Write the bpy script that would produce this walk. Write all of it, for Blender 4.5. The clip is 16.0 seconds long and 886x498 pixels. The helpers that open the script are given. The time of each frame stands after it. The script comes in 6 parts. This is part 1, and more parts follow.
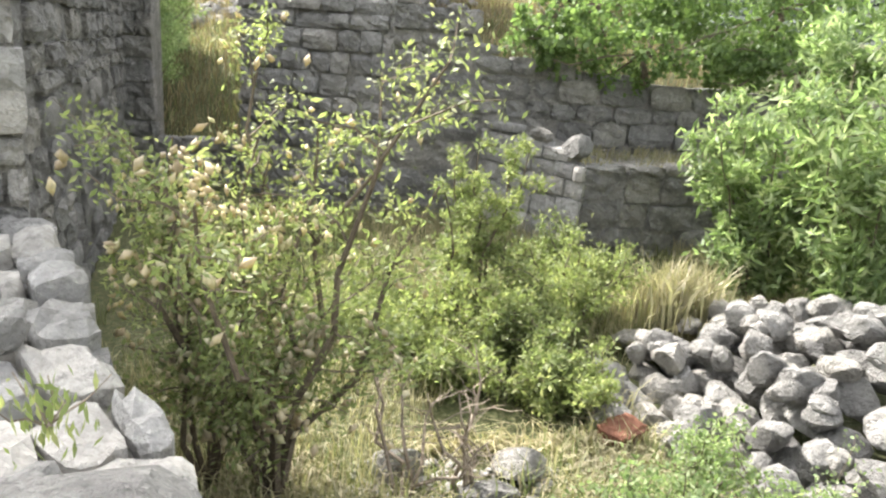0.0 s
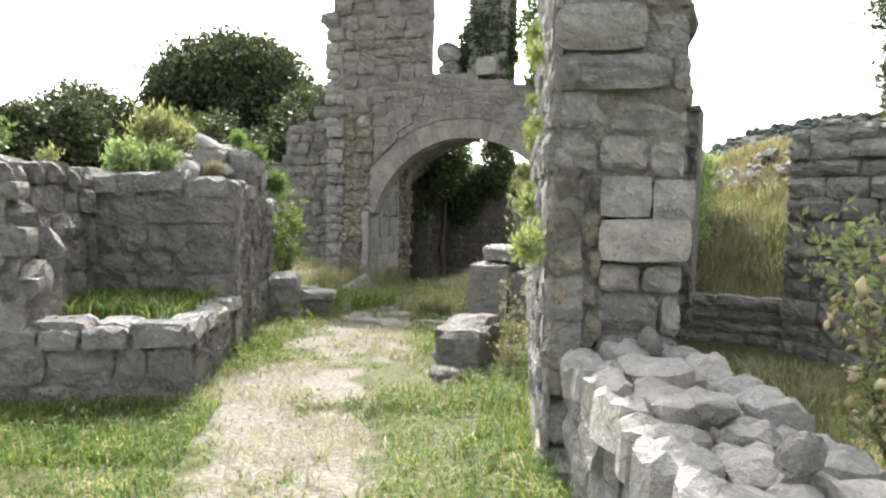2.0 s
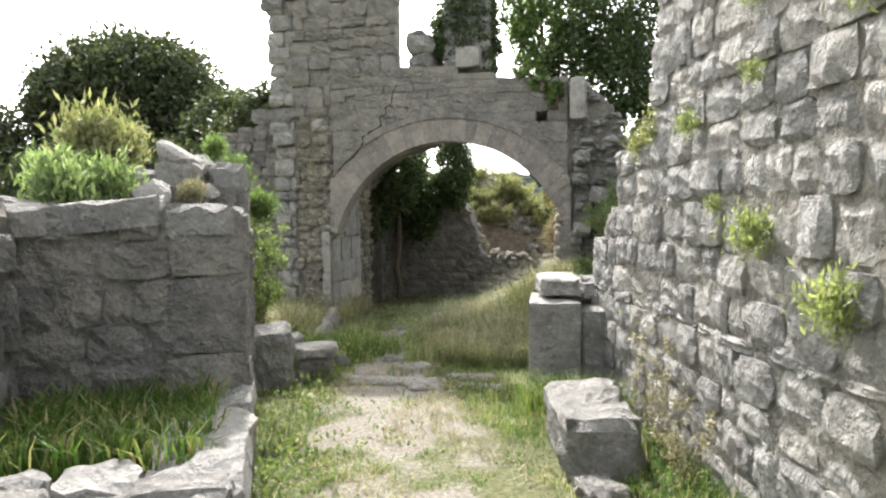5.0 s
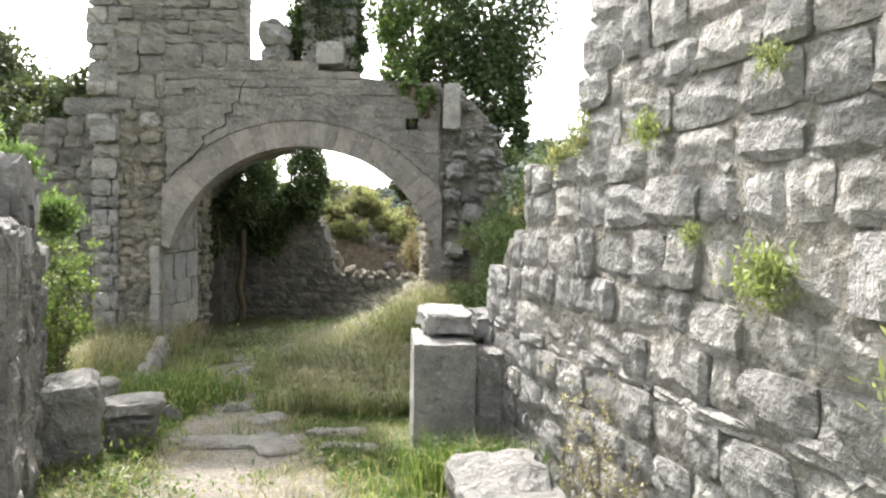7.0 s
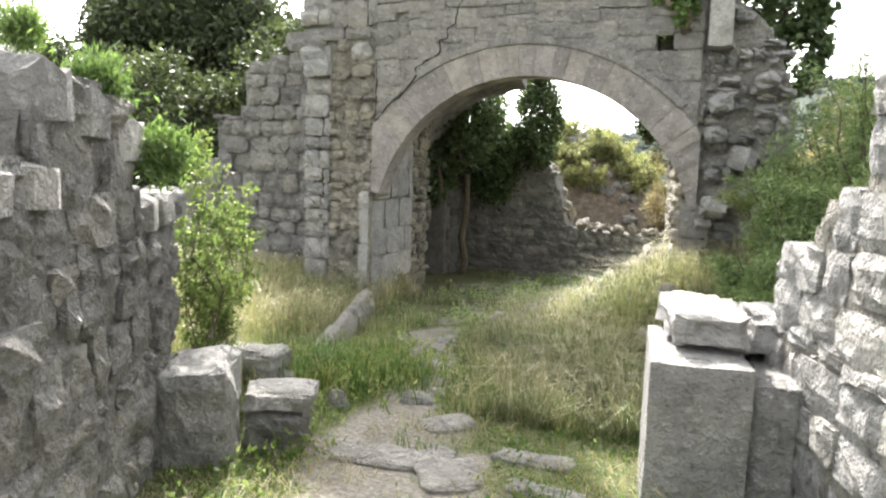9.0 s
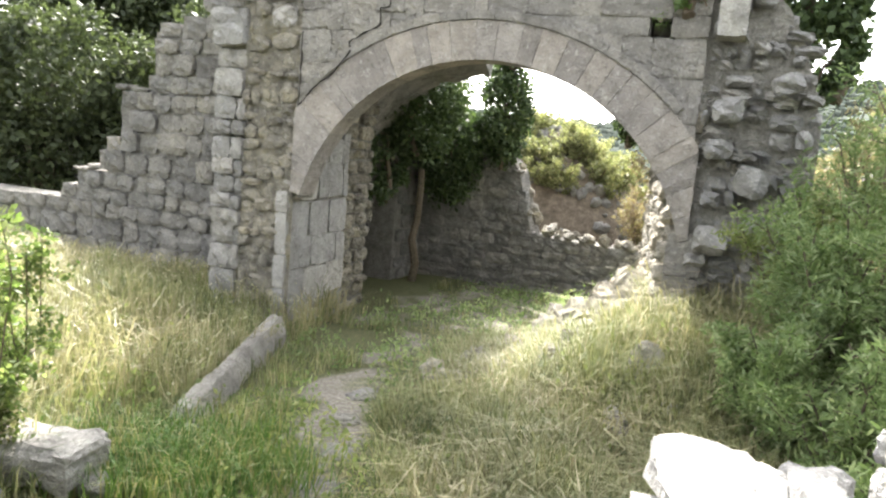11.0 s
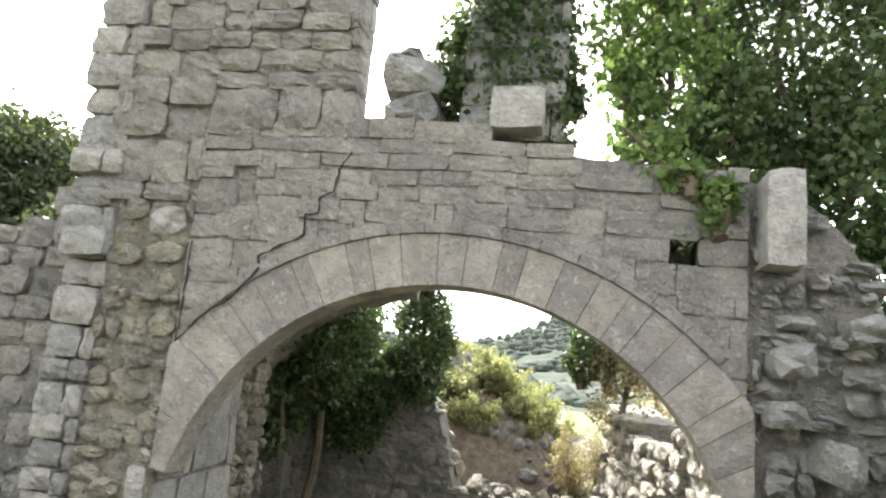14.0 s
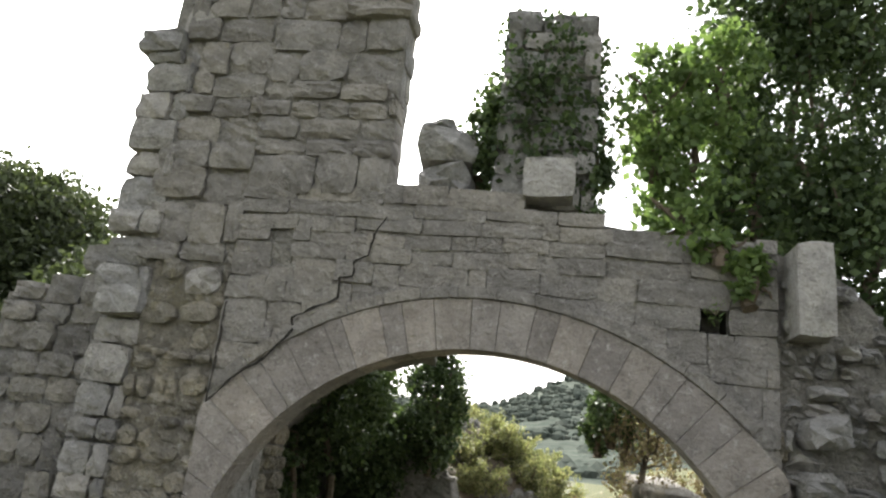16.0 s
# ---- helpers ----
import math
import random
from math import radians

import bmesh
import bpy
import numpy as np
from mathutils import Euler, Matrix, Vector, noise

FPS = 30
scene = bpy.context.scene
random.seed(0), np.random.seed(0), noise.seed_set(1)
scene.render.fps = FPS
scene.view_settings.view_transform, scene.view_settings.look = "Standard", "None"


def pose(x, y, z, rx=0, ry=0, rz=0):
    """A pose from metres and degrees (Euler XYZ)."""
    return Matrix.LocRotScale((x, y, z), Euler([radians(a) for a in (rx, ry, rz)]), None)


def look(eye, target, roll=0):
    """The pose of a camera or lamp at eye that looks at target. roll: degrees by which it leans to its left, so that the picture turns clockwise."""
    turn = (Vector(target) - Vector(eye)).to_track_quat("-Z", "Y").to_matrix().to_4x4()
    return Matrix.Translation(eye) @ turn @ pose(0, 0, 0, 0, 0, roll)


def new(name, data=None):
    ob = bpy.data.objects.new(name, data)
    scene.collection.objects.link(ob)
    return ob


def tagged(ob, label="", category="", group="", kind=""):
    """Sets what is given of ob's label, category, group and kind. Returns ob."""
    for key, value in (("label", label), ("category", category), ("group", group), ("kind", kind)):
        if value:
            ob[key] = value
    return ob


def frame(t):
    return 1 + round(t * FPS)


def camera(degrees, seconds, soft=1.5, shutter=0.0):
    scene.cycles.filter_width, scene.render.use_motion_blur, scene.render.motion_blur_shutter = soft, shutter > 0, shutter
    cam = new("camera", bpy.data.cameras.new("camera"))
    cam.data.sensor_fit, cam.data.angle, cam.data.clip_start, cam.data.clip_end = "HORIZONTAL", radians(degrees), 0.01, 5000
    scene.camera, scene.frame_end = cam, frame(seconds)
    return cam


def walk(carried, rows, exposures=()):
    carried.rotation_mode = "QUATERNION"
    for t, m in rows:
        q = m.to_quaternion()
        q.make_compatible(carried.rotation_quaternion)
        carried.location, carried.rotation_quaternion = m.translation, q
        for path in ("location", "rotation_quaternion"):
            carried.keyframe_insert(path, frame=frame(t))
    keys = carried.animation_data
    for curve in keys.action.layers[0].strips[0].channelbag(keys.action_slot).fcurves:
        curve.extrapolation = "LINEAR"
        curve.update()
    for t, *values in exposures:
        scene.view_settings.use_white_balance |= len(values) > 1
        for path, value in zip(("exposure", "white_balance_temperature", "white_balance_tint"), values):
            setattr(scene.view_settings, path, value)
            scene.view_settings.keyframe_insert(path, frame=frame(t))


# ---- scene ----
cam = camera(64.9, 16.0, soft=2.2)
PATH = [
    (0, (5.486, -10.859, 1.471), (5.893, -8.981, 0.915), 4.5),
    (0.5, (5.317, -10.948, 1.432), (5.316, -9.0, 0.98), 5.0),
    (1, (5.092, -10.842, 1.4), (4.735, -8.91, 1.021), 4.0),
    (1.5, (4.909, -10.808, 1.264), (4.324, -8.928, 0.911), 4.9),
    (1.8, (4.726, -10.832, 1.209), (4.003, -8.969, 1.125), 2.9),
    (2, (4.605, -10.739, 1.199), (3.777, -8.923, 1.069), 1.5),
    (2.5, (4.299, -10.491, 1.207), (3.269, -8.78, 1.089), 2.3),
    (3, (3.929, -10.326, 1.202), (2.915, -8.607, 1.073), 3.1),
    (3.2, (3.788, -10.28, 1.222), (2.871, -8.514, 1.018), 1.8),
    (5.3, (2.734, -9.413, 1.326), (2.177, -7.493, 1.262), -0.7),
    (5.5, (2.683, -9.318, 1.339), (2.128, -7.397, 1.342), -0.6),
    (6, (2.583, -9.092, 1.346), (2.129, -7.145, 1.316), 1.2),
    (6.5, (2.442, -8.841, 1.352), (2.246, -6.852, 1.291), 2.6),
    (7, (2.4, -8.595, 1.35), (2.27, -6.6, 1.281), 0.9),
    (7.5, (2.384, -8.281, 1.358), (1.973, -6.324, 1.41), 1.2),
    (8, (2.318, -7.898, 1.343), (1.735, -5.987, 1.248), 2.9),
    (8.5, (2.255, -7.51, 1.353), (1.557, -5.65, 1.124), 1.9),
    (8.7, (2.253, -7.341, 1.348), (1.493, -5.505, 1.122), 1.2),
    (10.8, (1.995, -5.81, 1.547), (1.237, -3.988, 1.226), 4.6),
    (11, (1.958, -5.617, 1.564), (1.26, -3.765, 1.275), 5.0),
    (11.5, (1.814, -5.35, 1.521), (1.255, -3.45, 1.241), 3.2),
    (12, (1.642, -4.962, 1.574), (0.964, -3.093, 1.352), 4.2),
    (12.5, (1.451, -4.601, 1.605), (1.071, -2.648, 1.405), 4.2),
    (13, (1.29, -4.354, 1.659), (1.201, -2.356, 1.638), 4.2),
    (13.5, (1.096, -4.154, 1.74), (0.884, -2.176, 1.954), 4.7),
    (14, (0.863, -4.156, 1.763), (0.465, -2.228, 2.118), 5.3),
    (14.5, (0.615, -4.288, 1.763), (0.024, -2.419, 2.159), 7.5),
    (15, (0.575, -4.29, 1.677), (-0.242, -2.506, 2.063), 10.6),
    (15.5, (0.613, -4.277, 1.669), (-0.12, -2.475, 2.134), 9.8),
    (16, (0.652, -4.285, 1.736), (0.254, -2.398, 2.266), 6.4),
]
EXPOSURES = [(0, 2.27), (1, 2.15), (2, 1.9), (3, 1.74), (5.5, 1.97), (7, 2.05), (8.5, 2.36), (11, 2.8), (12.5, 2.8), (13.5, 2.68), (14.2, 2.64), (14.7, 2.35), (15.2, 2.08), (16, 1.68)]
walk(cam, [(t, look(eye, target, roll)) for t, eye, target, roll in PATH], EXPOSURES)

# ---- world and light ----
SUN_AZ, SUN_EL = radians(30), radians(44)          # sun ahead of the walker, to the left of +y
sun_dir = Vector((-math.sin(SUN_AZ) * math.cos(SUN_EL), math.cos(SUN_AZ) * math.cos(SUN_EL), math.sin(SUN_EL)))
world = bpy.data.worlds.new("world")
scene.world = world
world.use_nodes = True
wn, wl = world.node_tree.nodes, world.node_tree.links
sky = wn.new("ShaderNodeTexSky")
sky.sky_type, sky.sun_disc = "NISHITA", False
sky.sun_elevation, sky.sun_rotation = SUN_EL, -SUN_AZ
sky.air_density, sky.dust_density, sky.ozone_density = 1.0, 4.0, 0.6
hs = wn.new("ShaderNodeHueSaturation")
hs.inputs["Saturation"].default_value = 0.18
wl.new(sky.outputs[0], hs.inputs["Color"])
wl.new(hs.outputs[0], wn["Background"].inputs["Color"])
wn["Background"].inputs["Strength"].default_value = 0.15
sun = new("sun", bpy.data.lights.new("sun", "SUN"))
sun.data.energy, sun.data.angle, sun.data.color = 3.0, radians(1.5), (1.0, 0.955, 0.9)
sun.matrix_world = look(sun_dir * 50, (0, 0, 0))

# ---- materials ----
def material(name):
    m = bpy.data.materials.new(name)
    m.use_nodes = True
    nt = m.node_tree
    return m, nt, nt.nodes["Principled BSDF"]


def ramp(nt, fac, stops):
    r = nt.nodes.new("ShaderNodeValToRGB")
    el = r.color_ramp.elements
    while len(el) < len(stops):
        el.new(0.5)
    for e, (p, c) in zip(el, stops):
        e.position, e.color = p, (*c, 1)
    nt.links.new(fac, r.inputs["Fac"])
    return r.outputs["Color"]


def tex(nt, kind, scale, detail=6.0, rough=0.6, vec=None):
    n = nt.nodes.new("ShaderNodeTex" + kind)
    n.inputs["Scale"].default_value = scale
    if kind == "Noise":
        n.inputs["Detail"].default_value, n.inputs["Roughness"].default_value = detail, rough
    if vec is None:
        g = nt.nodes.new("ShaderNodeNewGeometry")
        vec = g.outputs["Position"]
    nt.links.new(vec, n.inputs["Vector"])
    return n


def mix(nt, mode, fac, a, b):
    n = nt.nodes.new("ShaderNodeMix")
    n.data_type, n.blend_type = "RGBA", mode
    for sock, v in ((n.inputs[0], fac), (n.inputs[6], a), (n.inputs[7], b)):
        if isinstance(v, (int, float)):
            sock.default_value = v
        elif isinstance(v, tuple):
            sock.default_value = (*v, 1)
        else:
            nt.links.new(v, sock)
    return n.outputs[2]


def stone_material(name, dark, light, warm, lichen=0.5, bump=0.6, grain=1.0, moss=0.0, island=False, spread=1.0):
    """Weathered limestone: blotches, pits, pale lichen, dark streaks; each block has its own tone."""
    m, nt, b = material(name)
    blot = tex(nt, "Noise", 5.0 * grain, 8, 0.65)
    col = ramp(nt, blot.outputs["Fac"], [(0.3, dark), (0.52, light), (0.75, warm)])
    if island:
        src = nt.nodes.new("ShaderNodeNewGeometry").outputs["Random Per Island"]
    else:
        src = nt.nodes.new("ShaderNodeObjectInfo").outputs["Random"]
    tone = ramp(nt, src, [(0.0, (0.74, 0.735, 0.73)), (0.5, (0.96, 0.96, 0.96)), (0.8, (1.06, 1.04, 1.0)), (1.0, (1.18, 1.15, 1.1))])
    col = mix(nt, "MULTIPLY", spread, col, tone)
    lich = tex(nt, "Noise", 21.0 * grain, 5, 0.7)
    lf = ramp(nt, lich.outputs["Fac"], [(0.56, (0, 0, 0)), (0.68, (lichen, lichen, lichen))])
    col = mix(nt, "MIX", lf, col, (0.55, 0.54, 0.5))
    spk = tex(nt, "Noise", 48.0, 4, 0.75)
    col = mix(nt, "MULTIPLY", 1.0, col, ramp(nt, spk.outputs["Fac"], [(0.32, (0.86, 0.86, 0.86)), (0.5, (1.0, 1.0, 1.0)), (0.7, (1.08, 1.08, 1.07))]))
    pit = tex(nt, "Noise", 14.0 * grain, 6, 0.8)
    col = mix(nt, "MULTIPLY", 1.0, col, ramp(nt, pit.outputs["Fac"], [(0.34, (0.62, 0.62, 0.62)), (0.44, (1.0, 1.0, 1.0))]))
    st = tex(nt, "Noise", 2.2 * grain, 7, 0.75)
    sf = ramp(nt, st.outputs["Fac"], [(0.54, (0, 0, 0)), (0.74, (0.55, 0.55, 0.55))])
    col = mix(nt, "MIX", sf, col, (0.075, 0.07, 0.062))
    if moss:
        ms = tex(nt, "Noise", 3.1, 6, 0.7)
        mf = ramp(nt, ms.outputs["Fac"], [(0.55, (0, 0, 0)), (0.7, (moss, moss, moss))])
        col = mix(nt, "MIX", mf, col, (0.27, 0.235, 0.095))
    nt.links.new(col, b.inputs["Base Color"])
    b.inputs["Roughness"].default_value = 0.92
    b.inputs["Specular IOR Level"].default_value = 0.2
    fine, mid = tex(nt, "Noise", 45, 5, 0.6), tex(nt, "Voronoi", 16 * grain)
    add = nt.nodes.new("ShaderNodeMath")
    add.operation = "MULTIPLY_ADD"
    nt.links.new(lich.outputs["Fac"], add.inputs[0])
    add.inputs[1].default_value = 1.6
    nt.links.new(fine.outputs["Fac"], add.inputs[2])
    add2 = nt.nodes.new("ShaderNodeMath")
    add2.operation = "MULTIPLY_ADD"
    nt.links.new(mid.outputs["Distance"], add2.inputs[0])
    add2.inputs[1].default_value = 0.7
    nt.links.new(add.outputs[0], add2.inputs[2])
    bp = nt.nodes.new("ShaderNodeBump")
    bp.inputs["Strength"].default_value, bp.inputs["Distance"].default_value = min(1.0, bump * 1.3), 0.04
    nt.links.new(add2.outputs[0], bp.inputs["Height"])
    nt.links.new(bp.outputs["Normal"], b.inputs["Normal"])
    return m


def leaf_material(name, stops, through_light=0.4, vivid=0.8):
    m, nt, b = material(name)
    g = nt.nodes.new("ShaderNodeNewGeometry")
    col = ramp(nt, g.outputs["Random Per Island"], stops)
    big = tex(nt, "Noise", 1.7, 3, 0.5)
    tone = ramp(nt, big.outputs["Fac"], [(0.3, (0.7, 0.72, 0.7)), (0.7, (1.2, 1.15, 1.0))])
    col = mix(nt, "MULTIPLY", 1.0, col, tone)
    hs = nt.nodes.new("ShaderNodeHueSaturation")
    hs.inputs["Saturation"].default_value = vivid
    nt.links.new(col, hs.inputs["Color"])
    col = hs.outputs["Color"]
    nt.links.new(col, b.inputs["Base Color"])
    b.inputs["Roughness"].default_value = 0.55
    b.inputs["Specular IOR Level"].default_value = 0.3
    tr = nt.nodes.new("ShaderNodeBsdfTranslucent")
    nt.links.new(mix(nt, "MULTIPLY", 1.0, col, (1.25, 1.35, 0.9)), tr.inputs["Color"])
    ms = nt.nodes.new("ShaderNodeMixShader")
    ms.inputs[0].default_value = through_light
    nt.links.new(b.outputs[0], ms.inputs[1])
    nt.links.new(tr.outputs[0], ms.inputs[2])
    nt.links.new(ms.outputs[0], nt.nodes["Material Output"].inputs["Surface"])
    return m


def plain_material(name, a, b2, scale, rough=0.9, bump=0.4):
    m, nt, b = material(name)
    n = tex(nt, "Noise", scale, 8, 0.7)
    n2 = tex(nt, "Noise", scale * 0.13, 4, 0.6)
    col = ramp(nt, n.outputs["Fac"], [(0.3, a), (0.7, b2)])
    col = mix(nt, "MULTIPLY", 1.0, col, ramp(nt, n2.outputs["Fac"], [(0.3, (0.7, 0.7, 0.7)), (0.7, (1.15, 1.12, 1.1))]))
    nt.links.new(col, b.inputs["Base Color"])
    b.inputs["Roughness"].default_value = rough
    b.inputs["Specular IOR Level"].default_value = 0.15 if bump else 0.0
    bp = nt.nodes.new("ShaderNodeBump")
    bp.inputs["Strength"].default_value, bp.inputs["Distance"].default_value = bump, 0.02
    nt.links.new(n.outputs["Fac"], bp.inputs["Height"])
    nt.links.new(bp.outputs["Normal"], b.inputs["Normal"])
    return m


GREY = stone_material("grey_limestone", (0.215, 0.21, 0.202), (0.33, 0.322, 0.31), (0.425, 0.412, 0.388))
PALE = stone_material("pale_limestone", (0.27, 0.262, 0.252), (0.37, 0.362, 0.347), (0.45, 0.437, 0.41), 0.45, 0.5)
WARM = stone_material("warm_ashlar", (0.172, 0.162, 0.15), (0.255, 0.242, 0.223), (0.33, 0.31, 0.28), 0.35, 0.5, spread=0.75)
VOUSS = stone_material("pale_voussoir", (0.208, 0.19, 0.175), (0.285, 0.262, 0.242), (0.365, 0.335, 0.305), 0.4, 0.4, spread=0.8)
RUBBLE = stone_material("rubble_stone", (0.2, 0.188, 0.162), (0.34, 0.316, 0.268), (0.5, 0.45, 0.345), 0.5, 0.8, moss=0.5)
DARKST = stone_material("dark_weathered_stone", (0.17, 0.165, 0.155), (0.27, 0.262, 0.25), (0.37, 0.35, 0.325), 0.4, 0.7)
LOOSE = stone_material("loose_fieldstone", (0.19, 0.182, 0.173), (0.305, 0.296, 0.28), (0.42, 0.4, 0.372), 0.45, 0.8)
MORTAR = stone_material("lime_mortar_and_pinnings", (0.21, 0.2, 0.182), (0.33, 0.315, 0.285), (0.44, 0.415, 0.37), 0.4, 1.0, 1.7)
BARK = plain_material("bark", (0.07, 0.055, 0.04), (0.19, 0.16, 0.12), 30)
TWIG = plain_material("dry_twig", (0.16, 0.13, 0.1), (0.35, 0.3, 0.24), 40)
REDBARK = plain_material("fired_clay", (0.11, 0.052, 0.035), (0.2, 0.095, 0.062), 14)
SHRUB = leaf_material("shrub_leaves", [(0.0, (0.15, 0.19, 0.065)), (0.6, (0.215, 0.265, 0.095)), (1.0, (0.33, 0.345, 0.155))], 0.48, 0.86)
OLIVE = leaf_material("grey_green_leaves", [(0.0, (0.12, 0.19, 0.06)), (0.6, (0.2, 0.285, 0.11)), (1.0, (0.36, 0.42, 0.23))], 0.52, 0.82)
POD = leaf_material("papery_pods", [(0.0, (0.42, 0.3, 0.17)), (0.5, (0.56, 0.44, 0.27)), (0.8, (0.64, 0.54, 0.36)), (1.0, (0.52, 0.48, 0.28))], 0.4, 0.66)
PETAL = leaf_material("cream_petals", [(0.0, (0.55, 0.5, 0.38)), (0.6, (0.66, 0.61, 0.48)), (1.0, (0.58, 0.57, 0.4))], 0.3)
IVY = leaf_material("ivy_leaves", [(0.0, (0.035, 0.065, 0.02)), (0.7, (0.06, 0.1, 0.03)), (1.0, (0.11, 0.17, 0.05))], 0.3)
# lit copy of IVY: sunlight is put into the brighter leaf colour
IVYLIT = leaf_material("lit_ivy_leaves", [(0.0, (0.08, 0.15, 0.03)), (1.0, (0.17, 0.26, 0.06))], 0.45)
HERB = leaf_material("herb_leaves", [(0.0, (0.09, 0.14, 0.035)), (0.6, (0.15, 0.205, 0.06)), (1.0, (0.26, 0.3, 0.12))], 0.45, 0.9)
LEAFY = leaf_material("broad_green_leaves", [(0.0, (0.04, 0.085, 0.018)), (0.6, (0.085, 0.15, 0.034)), (1.0, (0.19, 0.26, 0.08))], 0.35)
TREE = leaf_material("tree_leaves", [(0.0, (0.035, 0.05, 0.02)), (0.7, (0.06, 0.08, 0.03)), (1.0, (0.1, 0.13, 0.045))], 0.3)
WILD = leaf_material("yellow_green_leaves", [(0.0, (0.14, 0.165, 0.06)), (0.6, (0.24, 0.25, 0.1)), (1.0, (0.38, 0.35, 0.17))], 0.4, 0.8)
GRASS = leaf_material("green_grass", [(0.0, (0.11, 0.145, 0.048)), (0.5, (0.195, 0.22, 0.085)), (0.8, (0.31, 0.29, 0.145)), (1.0, (0.42, 0.37, 0.23))], 0.35, 0.8)
FRESH = leaf_material("fresh_grass", [(0.0, (0.055, 0.12, 0.022)), (0.55, (0.1, 0.18, 0.036)), (0.82, (0.2, 0.225, 0.07)), (1.0, (0.4, 0.34, 0.19))], 0.4, 0.95)
BROWN = leaf_material("withered_grass", [(0.0, (0.17, 0.12, 0.065)), (0.6, (0.29, 0.21, 0.115)), (1.0, (0.25, 0.24, 0.08))], 0.3)
DRY = leaf_material("dry_grass", [(0.0, (0.27, 0.23, 0.13)), (0.6, (0.39, 0.34, 0.21)), (1.0, (0.26, 0.26, 0.11))], 0.3)


def ground_material():
    m, nt, b = material("ground_soil_and_turf")
    at = nt.nodes.new("ShaderNodeAttribute")
    at.attribute_name = "trodden"
    n1, n2 = tex(nt, "Noise", 3.5, 8, 0.7), tex(nt, "Noise", 38, 6, 0.7)
    peb = tex(nt, "Voronoi", 30)
    soil = ramp(nt, n2.outputs["Fac"], [(0.3, (0.085, 0.075, 0.06)), (0.46, (0.16, 0.144, 0.12)), (0.6, (0.24, 0.222, 0.19)), (0.74, (0.34, 0.32, 0.28))])
    turf = ramp(nt, n2.outputs["Fac"], [(0.3, (0.04, 0.05, 0.022)), (0.5, (0.085, 0.092, 0.042)), (0.72, (0.2, 0.178, 0.105))])
    ad = nt.nodes.new("ShaderNodeMath")
    ad.operation = "MULTIPLY_ADD"
    nt.links.new(n1.outputs["Fac"], ad.inputs[0])
    ad.inputs[1].default_value = 0.45
    nt.links.new(at.outputs["Fac"], ad.inputs[2])
    f = ramp(nt, ad.outputs[0], [(0.58, (0, 0, 0)), (0.8, (1, 1, 1))])
    col = mix(nt, "MIX", f, turf, soil)
    nt.links.new(col, b.inputs["Base Color"])
    b.inputs["Roughness"].default_value = 0.95
    b.inputs["Specular IOR Level"].default_value = 0.15
    s = nt.nodes.new("ShaderNodeMath")
    s.operation = "ADD"
    nt.links.new(n2.outputs["Fac"], s.inputs[0])
    nt.links.new(peb.outputs["Distance"], s.inputs[1])
    bp = nt.nodes.new("ShaderNodeBump")
    bp.inputs["Strength"].default_value, bp.inputs["Distance"].default_value = 0.5, 0.02
    nt.links.new(s.outputs[0], bp.inputs["Height"])
    nt.links.new(bp.outputs["Normal"], b.inputs["Normal"])
    return m


GROUND = ground_material()
# woodland colour paled: the distance haze is painted into it
HILL = plain_material("hazed_wooded_hillside", (0.05, 0.064, 0.056), (0.115, 0.128, 0.108), 0.16, 1.0, 0.0)
SCREE = plain_material("stony_brown_earth", (0.06, 0.05, 0.038), (0.21, 0.175, 0.135), 9, 0.95, 0.9)

# ---- building helpers ----
def link_mesh(name, verts, faces, mat, parent=None, smooth=False):
    me = bpy.data.meshes.new(name)
    me.from_pydata(verts, [], faces)
    me.materials.append(mat)
    if smooth:
        me.polygons.foreach_set("use_smooth", [True] * len(me.polygons))
    me.update()
    ob = new(name, me)
    if parent:
        ob.parent = parent
    return ob


def part(name, bm, mat, parent=None, label="", smooth=False):
    me = bpy.data.meshes.new(name)
    bm.to_mesh(me)
    bm.free()
    me.materials.append(mat)
    if smooth:
        me.polygons.foreach_set("use_smooth", [True] * len(me.polygons))
    ob = new(name, me)
    if parent:
        ob.parent = parent
    return tagged(ob, label) if label else ob


def base(name, x, y, z, label, category, group="", kind=""):
    ob = new(name)
    ob.location = (x, y, z)
    ob.empty_display_size = 0.1
    return tagged(ob, label, category, group, kind)


def keep(ob, parent):
    """Parent ob, whose coordinates are in the world, to a base that stands elsewhere."""
    ob.parent = parent
    ob.matrix_parent_inverse = Matrix.Translation(-parent.location)
    return ob


def smooth01(a, b, v):
    t = min(1.0, max(0.0, (v - a) / (b - a)))
    return t * t * (3 - 2 * t)


def lerp_at(points, v):
    """Height of a broken line through (place, height) pairs."""
    if v <= points[0][0]:
        return points[0][1]
    for (a, p), (b, q) in zip(points, points[1:]):
        if v <= b:
            return p + (q - p) * (v - a) / max(1e-6, b - a)
    return points[-1][1]


def step_at(points, v):
    h = points[0][1]
    for a, p in points:
        if v >= a:
            h = p
    return h


